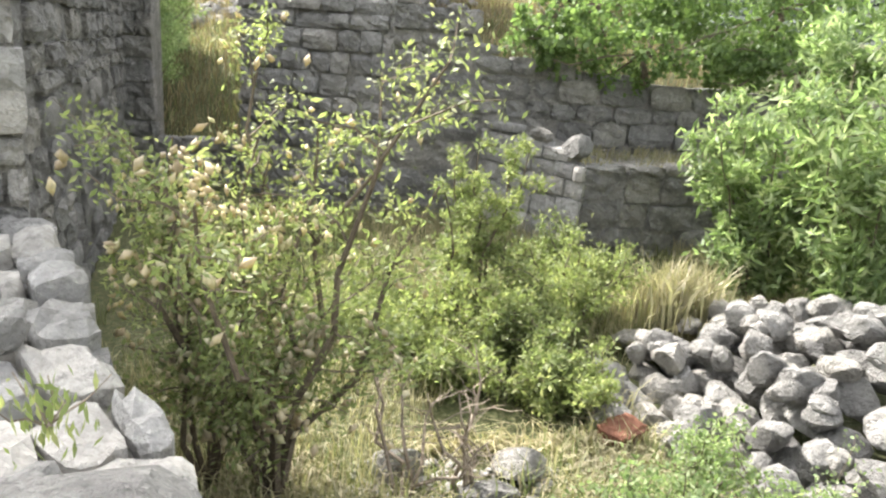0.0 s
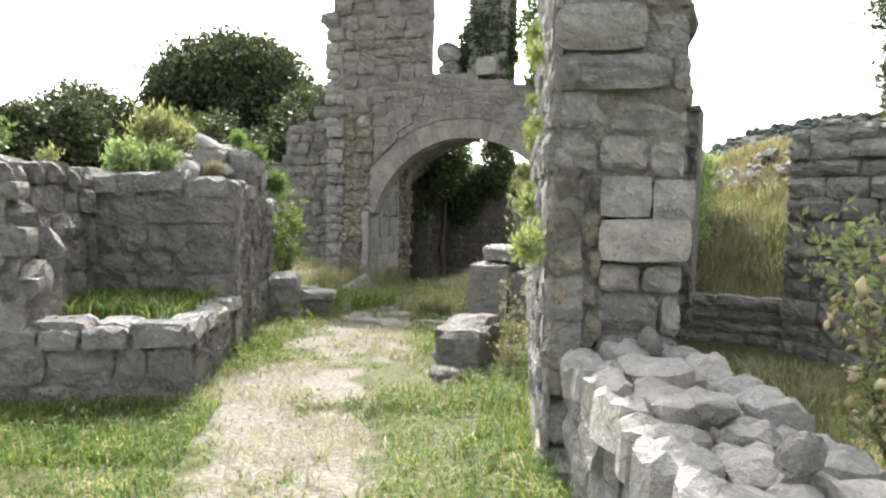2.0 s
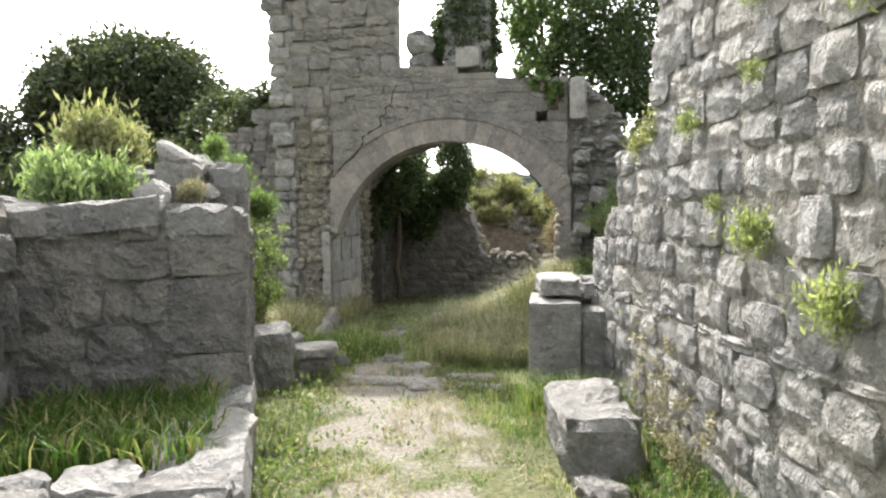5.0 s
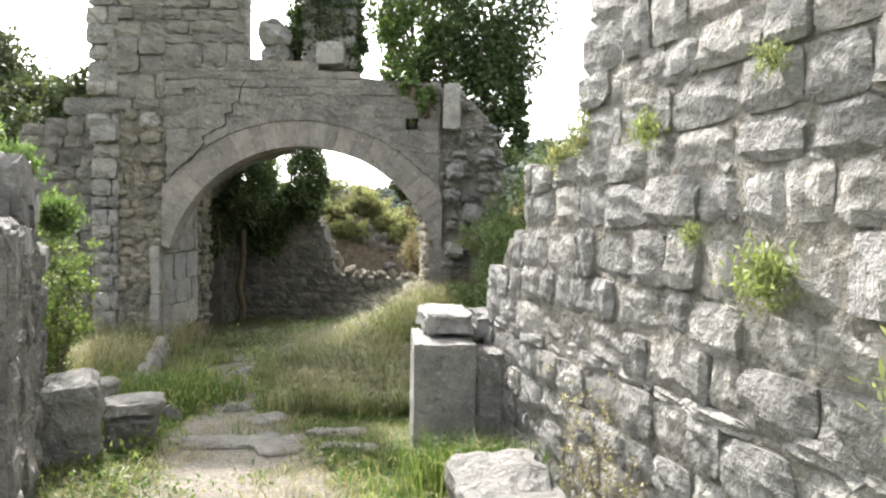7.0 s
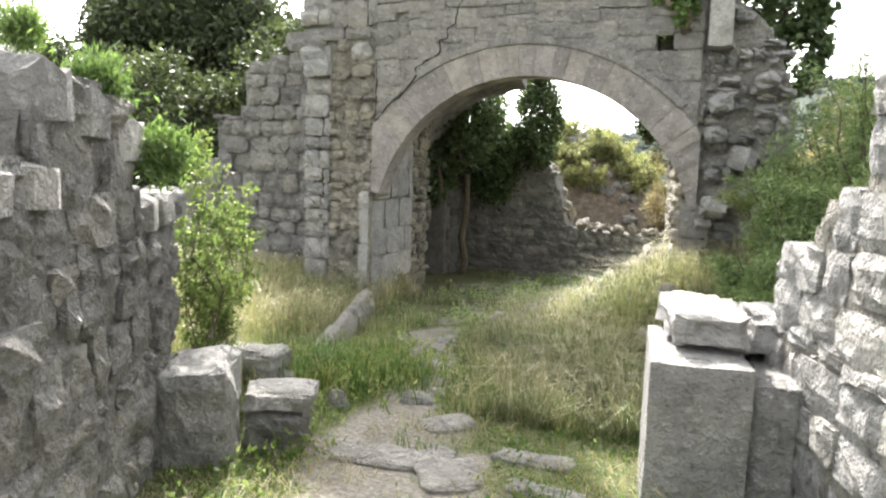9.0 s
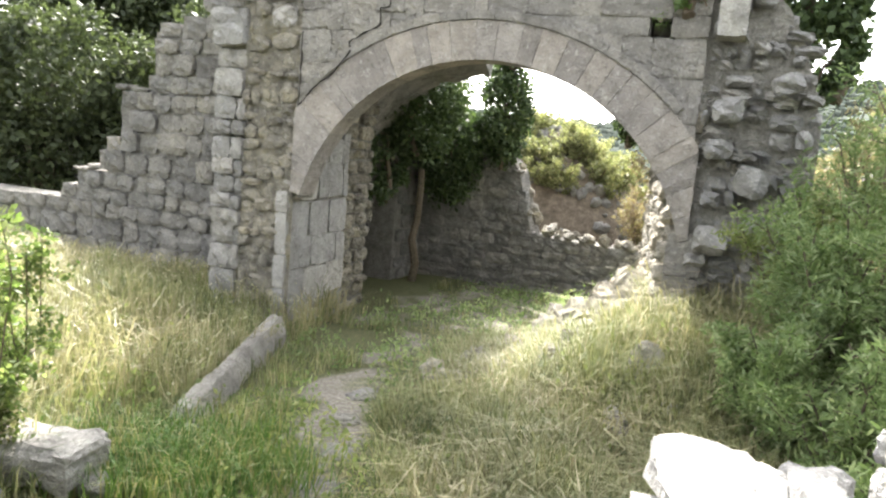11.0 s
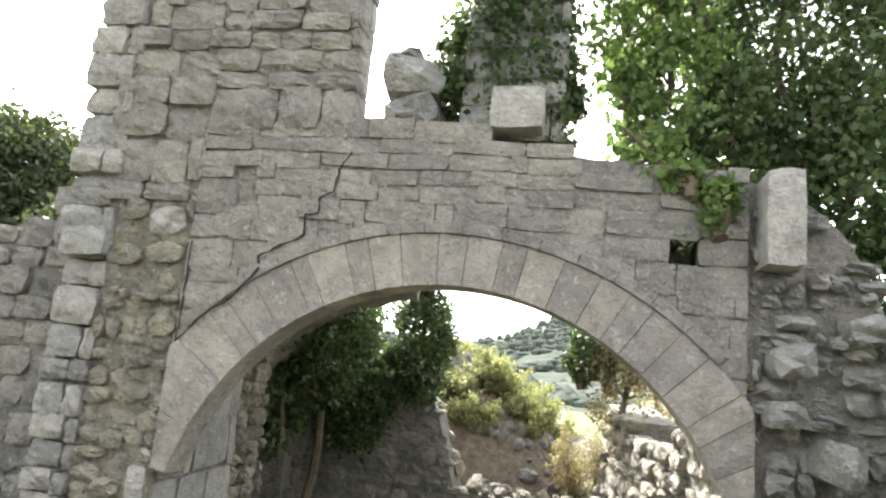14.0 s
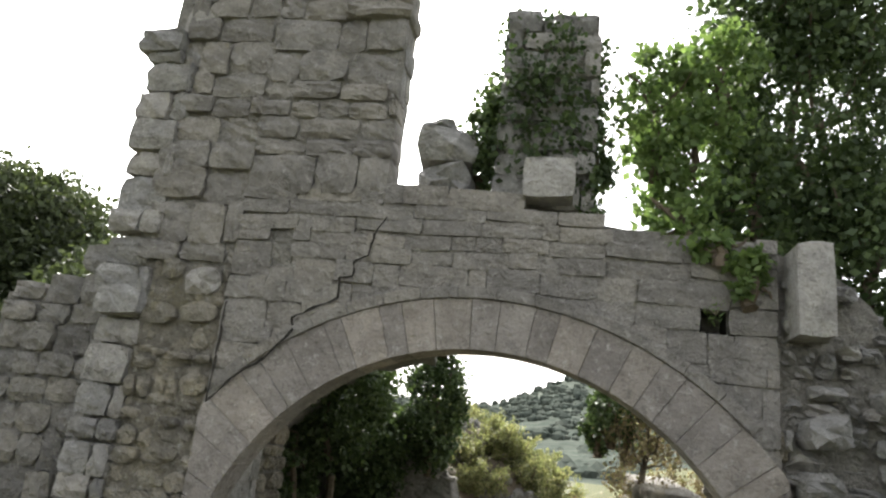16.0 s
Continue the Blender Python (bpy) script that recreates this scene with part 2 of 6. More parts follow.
# stone shapes: a block with a rough rounded face towards +y
def block_mesh(seed, rough=0.1, rounded=0.1, edge=0.14, n=4):
    r = random.Random(seed)
    vs, fs = [], []
    for j in range(n):
        for i in range(n):
            x, z = i / (n - 1) - 0.5, j / (n - 1) - 0.5
            ex, ez = i in (0, n - 1), j in (0, n - 1)
            y = 0.5 + r.uniform(-rough, rough)
            if ex or ez:
                y -= r.uniform(0.4, 1.3) * edge
            k = rounded if ex and ez else rounded * 0.35
            x *= 1 - r.uniform(0.3, 1.0) * k * (2 if ex and ez else 1)
            z *= 1 - r.uniform(0.3, 1.0) * k * (2 if ex and ez else 1)
            if not ex:
                x += r.uniform(-0.05, 0.05)
            if not ez:
                z += r.uniform(-0.05, 0.05)
            vs.append((x, y, z))
    for j in range(n - 1):
        for i in range(n - 1):
            a = j * n + i
            fs.append((a, a + n, a + n + 1, a + 1))
    rim = [i for i in range(n)] + [j * n + n - 1 for j in range(1, n)] + [n * (n - 1) + i for i in range(n - 2, -1, -1)] + [j * n for j in range(n - 2, 0, -1)]
    k0 = len(vs)
    for i in rim:
        vs.append((vs[i][0], -0.5, vs[i][2]))
    m = len(rim)
    for i in range(m):
        a, b2 = rim[i], rim[(i + 1) % m]
        fs.append((a, b2, k0 + (i + 1) % m, k0 + i))
    return vs, fs


def pool(name, mat, count, rough, rounded, seed, edge=0.14, n=4):
    out = []
    for i in range(count):
        vs, fs = block_mesh(seed + i, rough, rounded, edge, n)
        me = bpy.data.meshes.new(name)
        me.from_pydata(vs, [], fs)
        me.materials.append(mat)
        me.update()
        out.append(me)
    return out


def rock_mesh(name, mat, seed, cuts=2, rough=0.22):
    """A fractured boulder of about one metre: a cut and dented ball."""
    r = random.Random(seed)
    bm = bmesh.new()
    bmesh.ops.create_icosphere(bm, subdivisions=cuts, radius=0.5)
    planes = [(Vector((r.gauss(0, 1), r.gauss(0, 1), r.gauss(0, 1))).normalized(), r.uniform(0.25, 0.4)) for _ in range(13)]
    for v in bm.verts:
        for n, d in planes:
            over = v.co.dot(n) - d
            if over > 0:
                v.co -= n * over * 0.93
        v.co *= 1 + rough * 0.35 * noise.noise(v.co * 4 + Vector((seed, 0, 0)))
    me = bpy.data.meshes.new(name)
    bm.to_mesh(me)
    bm.free()
    me.materials.append(mat)
    return me


class Wall:
    """A straight masonry wall: u runs along it, n points out of the seen face, s is metres from the origin."""
    def __init__(self, origin, along, out, length):
        self.o, self.u, self.n, self.length = Vector((*origin, 0)), Vector((*along, 0)).normalized(), Vector((*out, 0)), length
        self.n = (self.n - self.u * self.n.dot(self.u)).normalized()

    def at(self, s, d, z):
        return self.o + self.u * s + self.n * d + Vector((0, 0, z))


def core(name, w, cols, depth, mat, parent, front=-0.03):
    """Solid wall body from columns (s0, s1, bottom0, bottom1, top0, top1)."""
    vs, fs = [], []
    for s0, s1, b0, b1, t0, t1 in cols:
        k = len(vs)
        for s, b, t in ((s0, b0, t0), (s1, b1, t1)):
            for d in (front, -depth):
                vs += [w.at(s, d, b), w.at(s, d, t)]
        fs += [(k, k + 1, k + 5, k + 4), (k + 2, k + 6, k + 7, k + 3), (k + 1, k + 3, k + 7, k + 5), (k, k + 4, k + 6, k + 2), (k, k + 2, k + 3, k + 1), (k + 4, k + 5, k + 7, k + 6)]
    ob = link_mesh(name, vs, fs, mat)
    bm = bmesh.new()
    bm.from_mesh(ob.data)
    bmesh.ops.recalc_face_normals(bm, faces=bm.faces)
    bm.to_mesh(ob.data)
    bm.free()
    return keep(ob, parent)


def mortar_face(w, s0, s1, z0, top, mat, parent, d0=-0.02, amp=0.025, seed=0, step=0.035, ok=None):
    """Uneven bedding that fills the joints: a rough sheet between the stones of the face."""
    ns, nz = int((s1 - s0) / step) + 1, int((max(top(s0 + (s1 - s0) * k / 40) for k in range(41)) - z0) / step) + 1
    vs, fs = [], []
    for j in range(nz + 1):
        for i in range(ns + 1):
            a, z = s0 + (s1 - s0) * i / ns, z0 + j * step
            p = Vector((a + seed * 7, z, seed))
            d = d0 + amp * (noise.noise(p * 5) + 0.6 * noise.noise(p * 13) + 0.3 * noise.noise(p * 29))
            if i in (0, ns):
                d = min(d, -0.045)
            vs.append(w.at(a, d, z))
    flip = w.u.cross(w.n).z > 0
    for j in range(nz):
        for i in range(ns):
            if z0 + (j + 1) * step < top(s0 + (s1 - s0) * (i + 0.5) / ns) and (ok is None or ok(s0 + (s1 - s0) * (i + 0.5) / ns, z0 + (j + 0.5) * step)):
                k = j * (ns + 1) + i
                q = (k, k + 1, k + ns + 2, k + ns + 1)
                fs.append(q[::-1] if flip else q)
    return keep(link_mesh("mortar", vs, fs, mat, smooth=True), parent)


def lay(w, meshes, parent, rng, s0, s1, z0, top, course, length, proud=(0.0, 0.03), depth=0.16, keep_if=None, limit=300, mat=None, gap=0.012, wobble=0.012, name="stone", cuts=()):
    """Courses of separate blocks on the face of w; those past the limit are joined."""
    z, made, rest_v, rest_f = z0, 0, [], []
    flip = w.u.cross(w.n).z < 0
    ux = -w.u if flip else w.u
    while z < 9:
        h = rng.uniform(*course)
        s = s0 - rng.uniform(0, length[0]) * 0.5
        any_left = False
        while s < s1:
            ln = rng.uniform(*length) * (0.8 + 0.4 * h / course[1])
            a, b = max(s, s0), min(s + ln, s1)
            s += ln
            if b - a < 0.05:
                continue
            t = top((a + b) / 2)
            if z > t - 0.04:
                continue
            any_left = True
            hh = min(h, t - z + rng.uniform(0, 0.05))
            for c0, c1, z0c, z1c in cuts:
                if z + hh > z0c + 0.02 and z < z1c - 0.02 and a < c1 and b > c0:
                    if c0 - a > b - c1:
                        b = c0
                    else:
                        a = c1
            if b - a < 0.04:
                continue
            c = (a + b) / 2
            if hh < 0.05 or (keep_if and not keep_if(c, z + hh / 2, b - a, hh)):
                continue
            d = rng.uniform(*proud)
            pos = w.at(c, d - depth / 2, z + hh / 2 + rng.uniform(-wobble, wobble))
            m3 = Matrix((ux * (b - a - gap), w.n * depth, Vector((0, 0, hh - gap)))).transposed()
            m3 = m3 @ Euler((rng.uniform(-0.02, 0.02), rng.uniform(-0.025, 0.025), rng.uniform(-0.02, 0.02))).to_matrix()
            m = Matrix.Translation(pos) @ m3.to_4x4()
            me = rng.choice(meshes)
            if made < limit:
                ob = new(name, me)
                keep(ob, parent)
                ob.matrix_basis = m
                made += 1
            else:
                k = len(rest_v)
                rest_v += [m @ v.co for v in me.vertices]
                rest_f += [tuple(k + i for i in p.vertices) for p in me.polygons]
        z += h
        if not any_left:
            break
    if rest_v:
        ob = keep(link_mesh("far_stonework", rest_v, rest_f, mat or meshes[0].materials[0]), parent)
        tagged(ob, kind="stuff")


def blocks(spots, meshes, parent=None, name="stone"):
    out = []
    for i, (p, size, turn) in enumerate(spots):
        ob = new(name, meshes[i % len(meshes)])
        if parent:
            keep(ob, parent)
        ob.matrix_basis = Matrix.Translation(p) @ Euler([radians(a) for a in turn]).to_matrix().to_4x4() @ Matrix.Diagonal((*size, 1))
        out.append(ob)
    return out


# foliage: many small folded leaves, joined
def leaf_cloud(name, pts, size, mat, parent, rng, aim=None, long=1.9, droop=0.0):
    n = len(pts)
    p = np.array(pts, float)
    a = rng.normal(size=(n, 3))
    if aim is not None:
        a = a * 0.55 + np.array(aim, float)
    a[:, 2] -= droop
    a /= np.linalg.norm(a, axis=1)[:, None] + 1e-9
    b = np.cross(a, rng.normal(size=(n, 3)))
    b /= np.linalg.norm(b, axis=1)[:, None] + 1e-9
    c = np.cross(a, b)
    s = (size * rng.uniform(0.55, 1.35, n))[:, None]
    v = np.empty((n, 4, 3))
    v[:, 0] = p
    v[:, 1] = p + a * s * long * 0.5 + b * s * 0.5 + c * s * 0.12
    v[:, 2] = p + a * s * long
    v[:, 3] = p + a * s * long * 0.5 - b * s * 0.5 + c * s * 0.12
    me = bpy.data.meshes.new(name)
    me.vertices.add(4 * n)
    me.vertices.foreach_set("co", v.ravel())
    me.loops.add(4 * n)
    me.loops.foreach_set("vertex_index", np.arange(4 * n))
    me.polygons.add(n)
    me.polygons.foreach_set("loop_start", np.arange(0, 4 * n, 4))
    me.materials.append(mat)
    me.update(calc_edges=True)
    ob = new(name, me)
    if parent:
        keep(ob, parent)
    return ob


def pod_cloud(name, pts, size, mat, parent, rng):
    """Small inflated pods, eight faces each."""
    n = len(pts)
    p = np.array(pts, float)
    a = rng.normal(size=(n, 3)) * 0.8 + np.array([0, 0, -0.8])
    a /= np.linalg.norm(a, axis=1)[:, None]
    b = np.cross(a, rng.normal(size=(n, 3)))
    b /= np.linalg.norm(b, axis=1)[:, None]
    c = np.cross(a, b)
    s = (size * rng.uniform(0.7, 1.3, n))[:, None]
    v = np.stack([p, p + a * s * 0.9 + b * s * 0.5, p + a * s * 0.9 + c * s * 0.42, p + a * s * 0.9 - b * s * 0.5, p + a * s * 0.9 - c * s * 0.42, p + a * s * 1.8], 1)
    k = np.arange(n)[:, None] * 6
    tri = np.concatenate([k + np.array(t) for t in ((0, 1, 2), (0, 2, 3), (0, 3, 4), (0, 4, 1), (5, 2, 1), (5, 3, 2), (5, 4, 3), (5, 1, 4))])
    return keep(link_mesh(name, v.reshape(-1, 3).tolist(), tri.tolist(), mat, smooth=True), parent)


def blade_field(name, pts, height, width, mat, rng, lean=0.5, parent=None, head=0.0):
    """Bent grass blades, three faces each."""
    n = len(pts)
    p = np.array(pts, float)
    h = np.array(height)[:, None] if np.ndim(height) else (height * rng.uniform(0.45, 1.25, n))[:, None]
    ang = rng.uniform(0, 2 * np.pi, n)
    side = np.stack([np.cos(ang), np.sin(ang), 0 * ang], 1) * (width * rng.uniform(0.6, 1.4, n))[:, None]
    la = rng.uniform(0, 2 * np.pi, n)
    tilt = np.stack([np.cos(la), np.sin(la), 0 * la], 1) * (lean * rng.uniform(0.1, 1.0, n))[:, None] * h
    up = np.array([0, 0, 1.0])
    v = np.empty((n, 5, 3))
    v[:, 0], v[:, 1] = p - side, p + side
    mid = p + tilt * 0.3 + up * h * 0.6
    wide = 0.75 + head
    v[:, 2], v[:, 3] = mid + side * wide, mid - side * wide
    v[:, 4] = p + tilt + up * h * (1 - 0.3 * lean)
    idx = np.arange(n)[:, None] * 5
    quads = (idx + np.array([0, 1, 2, 3])).tolist()
    tris = (idx + np.array([3, 2, 4])).tolist()
    me = bpy.data.meshes.new(name)
    me.from_pydata(v.reshape(-1, 3).tolist(), [], quads + tris)
    me.materials.append(mat)
    ob = new(name, me)
    if parent:
        keep(ob, parent)
    return ob


def limb(bm, pts, r0, r1, sides=6):
    """A tapered tube through points."""
    rings = []
    for i, p in enumerate(pts):
        p = Vector(p)
        t = i / (len(pts) - 1)
        d = (Vector(pts[min(i + 1, len(pts) - 1)]) - Vector(pts[max(i - 1, 0)])).normalized()
        x = d.orthogonal().normalized()
        y = d.cross(x)
        r = r0 + (r1 - r0) * t
        rings.append([bm.verts.new(p + (x * math.cos(2 * math.pi * k / sides) + y * math.sin(2 * math.pi * k / sides)) * r) for k in range(sides)])
    for a, b in zip(rings, rings[1:]):
        for k in range(sides):
            bm.faces.new((a[k], a[(k + 1) % sides], b[(k + 1) % sides], b[k]))
    bm.faces.new(rings[0][::-1])
    bm.faces.new(rings[-1])


def crooked(rng, a, b, n=5, off=0.08):
    a, b = Vector(a), Vector(b)
    ln = (b - a).length
    out = [a.lerp(b, i / (n - 1)) for i in range(n)]
    for p in out[1:-1]:
        p += Vector([rng.uniform(-1, 1) * off * ln for _ in range(3)])
    return out


def shrub(name, x, y, z, height, spread, mat, label, seed, leaves=1500, size=0.035, stems=7, twig=BARK, pods=0, low=0.25, podmat=None, r0=0.015, slim=1.9):
    """Several bent stems with side twigs; leaves grow along the twigs."""
    rng, nr = random.Random(seed), np.random.default_rng(seed)
    b = base(name, x, y, z, label, "shrub")
    bm, tips = bmesh.new(), []
    for i in range(stems):
        a = rng.uniform(0, 2 * math.pi)
        rr = spread * math.sqrt(rng.uniform(0.02, 1))
        hh = height * rng.uniform(0.55, 1.0)
        line = crooked(rng, (x, y, z - 0.03), (x + rr * math.cos(a), y + rr * math.sin(a), z + hh), 6, 0.06)
        limb(bm, line, r0, r0 * 0.25, 5)
        for k in range(8):
            t = low + (1 - low) * (k + rng.random()) / 8
            q = line[min(4, int(t * 5))].lerp(line[min(5, int(t * 5) + 1)], t * 5 % 1)
            e = q + Vector((rng.gauss(0, 1), rng.gauss(0, 1), rng.uniform(-0.1, 0.9))).normalized() * spread * rng.uniform(0.25, 0.6)
            tw = crooked(rng, q, e, 4, 0.08)
            limb(bm, tw, r0 * 0.3, r0 * 0.1, 3)
            tips.append(tw)
    keep(part("branchwork", bm, twig, None), b)
    pts = []
    while len(pts) < leaves:
        tw = rng.choice(tips)
        k = rng.randrange(3)
        q = tw[k].lerp(tw[k + 1], rng.random())
        pts.append(q + Vector((rng.gauss(0, 1), rng.gauss(0, 1), rng.gauss(0, 1))) * spread * 0.07)
    leaf_cloud("foliage", pts, size, mat, b, nr, long=slim)
    if pods:
        pp = []
        for _ in range(pods):
            tw = rng.choice(tips[: len(tips) * 3 // 5])
            pp.append(tw[rng.randrange(1, 4)] + Vector((rng.gauss(0, 1), rng.gauss(0, 1), rng.gauss(0, 1))) * spread * 0.08)
        tagged(pod_cloud("pod_cluster", pp, 0.029 if podmat is None else 0.012, podmat or POD, b, nr), kind="stuff")
    return b


def tree(name, x, y, z, height, blobs, mat, label, seed, leaves=9000, size=0.16, trunk=0.25, category="tree"):
    """Trunk, limbs to each foliage mass, and a crown of leaves gathered in clumps."""
    rng, nr = random.Random(seed), np.random.default_rng(seed)
    b = base(name, x, y, z, label, category)
    bm = bmesh.new()
    fork = Vector((x, y, z + height * 0.35))
    limb(bm, crooked(rng, (x, y, z - 0.1), fork, 5, 0.04), trunk, trunk * 0.6, 9)
    for cx, cy, cz, rx, ry, rz in blobs:
        limb(bm, crooked(rng, fork, (cx, cy, cz), 5, 0.08), trunk * 0.5, trunk * 0.1, 6)
    keep(part("trunk", bm, BARK, None), b)
    vol = np.array([q[3] * q[4] * q[5] for q in blobs]) ** (2 / 3)
    pts = []
    for q, share in zip(blobs, vol / vol.sum()):
        n = int(leaves * share)
        nc = max(14, n // 45)
        d = nr.normal(size=(nc, 3))
        d /= np.linalg.norm(d, axis=1)[:, None]
        cc = d * (nr.uniform(0.55, 1.02, nc) ** 0.6)[:, None] * np.array(q[3:]) + np.array(q[:3])
        pick = nr.integers(0, nc, n)
        pts.append(cc[pick] + nr.normal(size=(n, 3)) * np.array(q[3:]) * 0.1)
    leaf_cloud("crown", np.concatenate(pts), size, mat, b, nr)
    return b


# ---- ground ----
WAY = [(-16.0, 8.0), (-10.9, 4.7), (-9.0, 3.0), (-7.0, 1.95), (-5.0, 1.1), (-3.5, 0.5), (-1.5, -0.3), (0.0, -0.55), (6.0, -0.6)]
FALL = [(-12.0, 0.0), (-7.0, -0.03), (-4.8, -0.11), (-3.6, -0.13), (-2.4, -0.2), (0.0, -0.33), (4.0, -0.55), (8.0, -0.6)]
LOW_O, LOW_U, LOW_N = Vector((3.85, -7.75)), Vector((0.41, -0.912)), Vector((-0.912, -0.41))
RW_O, RW_U, RW_N = Vector((3.72, -7.68)), Vector((-0.322, 0.947)), Vector((-0.947, -0.322))


def ground_z(x, y):
    z = lerp_at(FALL, y)
    z += 0.62 * smooth01(0.25, 1.75, x) * smooth01(-2.4, -0.2, y) * (1 - smooth01(2.5, 5.0, y))
    left = lerp_at(WAY, y) - x
    z += 0.16 * smooth01(0.9, 2.2, left) * smooth01(-5.0, -3.0, y) * (1 - smooth01(0.0, 1.5, y))
    side = -((Vector((x, y)) - RW_O).dot(RW_N)) if y > -7.7 else -((Vector((x, y)) - LOW_O).dot(LOW_N))
    garden = smooth01(0.15, 0.55, side) * (1 - smooth01(-3.6, -2.2, y))
    z += (-0.3 - z) * garden * (1 - smooth01(10.5, 12.0, -y))
    z += 2.0 * smooth01(0.6, 4.5, side) * smooth01(-3.0, 4.0, y) * (1 - smooth01(9, 16, y)) + 0.35 * smooth01(0.0, 2.0, side) * smooth01(-3.0, -1.0, y) * (1 - smooth01(9, 14, y))
    r = math.hypot(x, y + 5)
    z += 0.035 * noise.noise(Vector((x * 0.9, y * 0.9, 0))) + 0.012 * noise.noise(Vector((x * 5, y * 5, 3)))
    z += smooth01(14, 60, r) * (-3.0 if y > 0 else 1.0)
    return z


def axis_steps(lo, hi, fine):
    out, v, d = [], lo, fine
    while v < hi:
        out.append(v)
        v += fine
    a, step = [], fine
    v = lo
    while v > -2500:
        step *= 1.25
        v -= step
        a.append(v)
    b, step, v = [], fine, out[-1]
    while v < 2500:
        step *= 1.25
        v += step
        b.append(v)
    return a[::-1] + out + b


gx, gy = axis_steps(-5.0, 10.0, 0.11), axis_steps(-12.0, 6.0, 0.11)
gv = [(x, y, ground_z(x, y)) for y in gy for x in gx]
nx = len(gx)
gf = [(j * nx + i, j * nx + i + 1, (j + 1) * nx + i + 1, (j + 1) * nx + i) for j in range(len(gy) - 1) for i in range(nx - 1)]
ground = tagged(link_mesh("ground", gv, gf, GROUND, smooth=True), "trodden earth path through dry turf and weeds", "ground", kind="structure")
tro = ground.data.attributes.new("trodden", "FLOAT", "POINT")


def trodden(x, y):
    w = 0.62 - 0.3 * smooth01(-4.2, -3.0, y)
    t = 1 - smooth01(w * 0.2, w * 1.5, abs(x - lerp_at(WAY, y)))
    n = (1 - 0.45 * smooth01(-4.6, -3.8, y)) * 0.42 * noise.noise(Vector((x * 1.5, y * 1.2, 11))) + 0.42 * noise.noise(Vector((x * 3.9, y * 3.1, 4))) + 0.2 * noise.noise(Vector((x * 9, y * 9, 2)))
    t = max(t, smooth01(0.2, 1.2, y) * (1 - smooth01(1.2, 1.9, abs(x + 0.3))))
    return (0.74 - 0.14 * smooth01(-4.2, -3.2, y) - 0.2 * smooth01(-0.3, 0.6, y)) * t + n * (0.3 + 0.7 * min(1, 2 * t))


tro.data.foreach_set("value", [trodden(x, y) for x, y, _ in gv])

# far hillside all round, highest ahead
HILLS = [(-180, 0.1), (-70, 0.09), (-20, 0.055), (-9, 0.05), (-4.5, 0.07), (0, 0.112), (5, 0.125), (18, 0.112), (25, 0.125), (60, 0.12), (180, 0.1)]


def hill_rise(a):
    """Height of the skyline over the eye, as a slope, towards the bearing a."""
    d = math.degrees(a)
    return lerp_at(HILLS, (d + 180) % 360 - 180) / 0.078


hv, hf = [], []
HN = 240
for i in range(HN):
    a = 2 * math.pi * i / HN
    for j, (r, k) in enumerate(((150, -0.03), (300, 0.02), (420, 0.055), (520, 0.078), (560, 0.06))):
        h = r * k * (hill_rise(a) if k > 0 else 1) * (1 + 0.06 * noise.noise(Vector((math.cos(a) * 9, math.sin(a) * 9, 0))) + 0.03 * noise.noise(Vector((math.cos(a) * 25, math.sin(a) * 25, j))))
        hv.append((r * math.sin(a), r * math.cos(a), h))
for i in range(HN):
    for j in range(4):
        a, b = i * 5 + j, ((i + 1) % HN) * 5 + j
        hf.append((a, b, b + 1, a + 1))
tagged(link_mesh("backdrop", hv, hf, HILL, smooth=True), "distant wooded hillside with haze put into its colour", "hill", kind="structure")
# woods on the hillside: low rounded crowns of many sizes
rh, wv, wf = random.Random(44), [], []
ico = bmesh.new()
bmesh.ops.create_icosphere(ico, subdivisions=1, radius=1)
ico_v, ico_f = [v.co.copy() for v in ico.verts], [[v.index for v in f.verts] for f in ico.faces]
ico.free()
for _ in range(9000):
    a = rh.uniform(-0.75, 0.75) if rh.random() < 0.7 else rh.uniform(0, 2 * math.pi)
    r = rh.uniform(170, 520)
    k = lerp_at([(150, -0.03), (300, 0.02), (420, 0.055), (520, 0.078)], r)
    z = r * k * (hill_rise(a) if k > 0 else 1) * (1 + 0.06 * noise.noise(Vector((math.cos(a) * 9, math.sin(a) * 9, 0))))
    if noise.noise(Vector((r * 0.02, a * 9, 5))) < -0.25:
        continue
    w = rh.uniform(1.6, 4.2)
    k0 = len(wv)
    wv += [(r * math.sin(a) + v.x * w * rh.uniform(0.7, 1.2), r * math.cos(a) + v.y * w, z + 0.4 * w + v.z * w * rh.uniform(0.55, 0.95)) for v in ico_v]
    wf += [[k0 + i for i in f] for f in ico_f]
tagged(link_mesh("far_woods", wv, wf, HILL), "scattered dark trees covering the distant hillside", "trees", kind="stuff")

# ---- arch wall with its tower stump ----
BLK = pool("stone", GREY, 16, 0.07, 0.07, 10, 0.12)
ASH = pool("stone", WARM, 14, 0.035, 0.035, 40, 0.035)
RUB = pool("stone", RUBBLE, 12, 0.1, 0.2, 70, 0.2)
DRK = pool("stone", DARKST, 10, 0.09, 0.1, 100, 0.13)
PAL = pool("stone", PALE, 6, 0.03, 0.045, 130, 0.07)
HEWN = pool("stone", GREY, 24, 0.055, 0.09, 220, 0.1, 5)
SLAB = pool("stone", PALE, 9, 0.12, 0.12, 160, 0.18, 5)
CX, CZ, RI = 0.06, 0.55, 1.75                      # inner circle of the gate arch
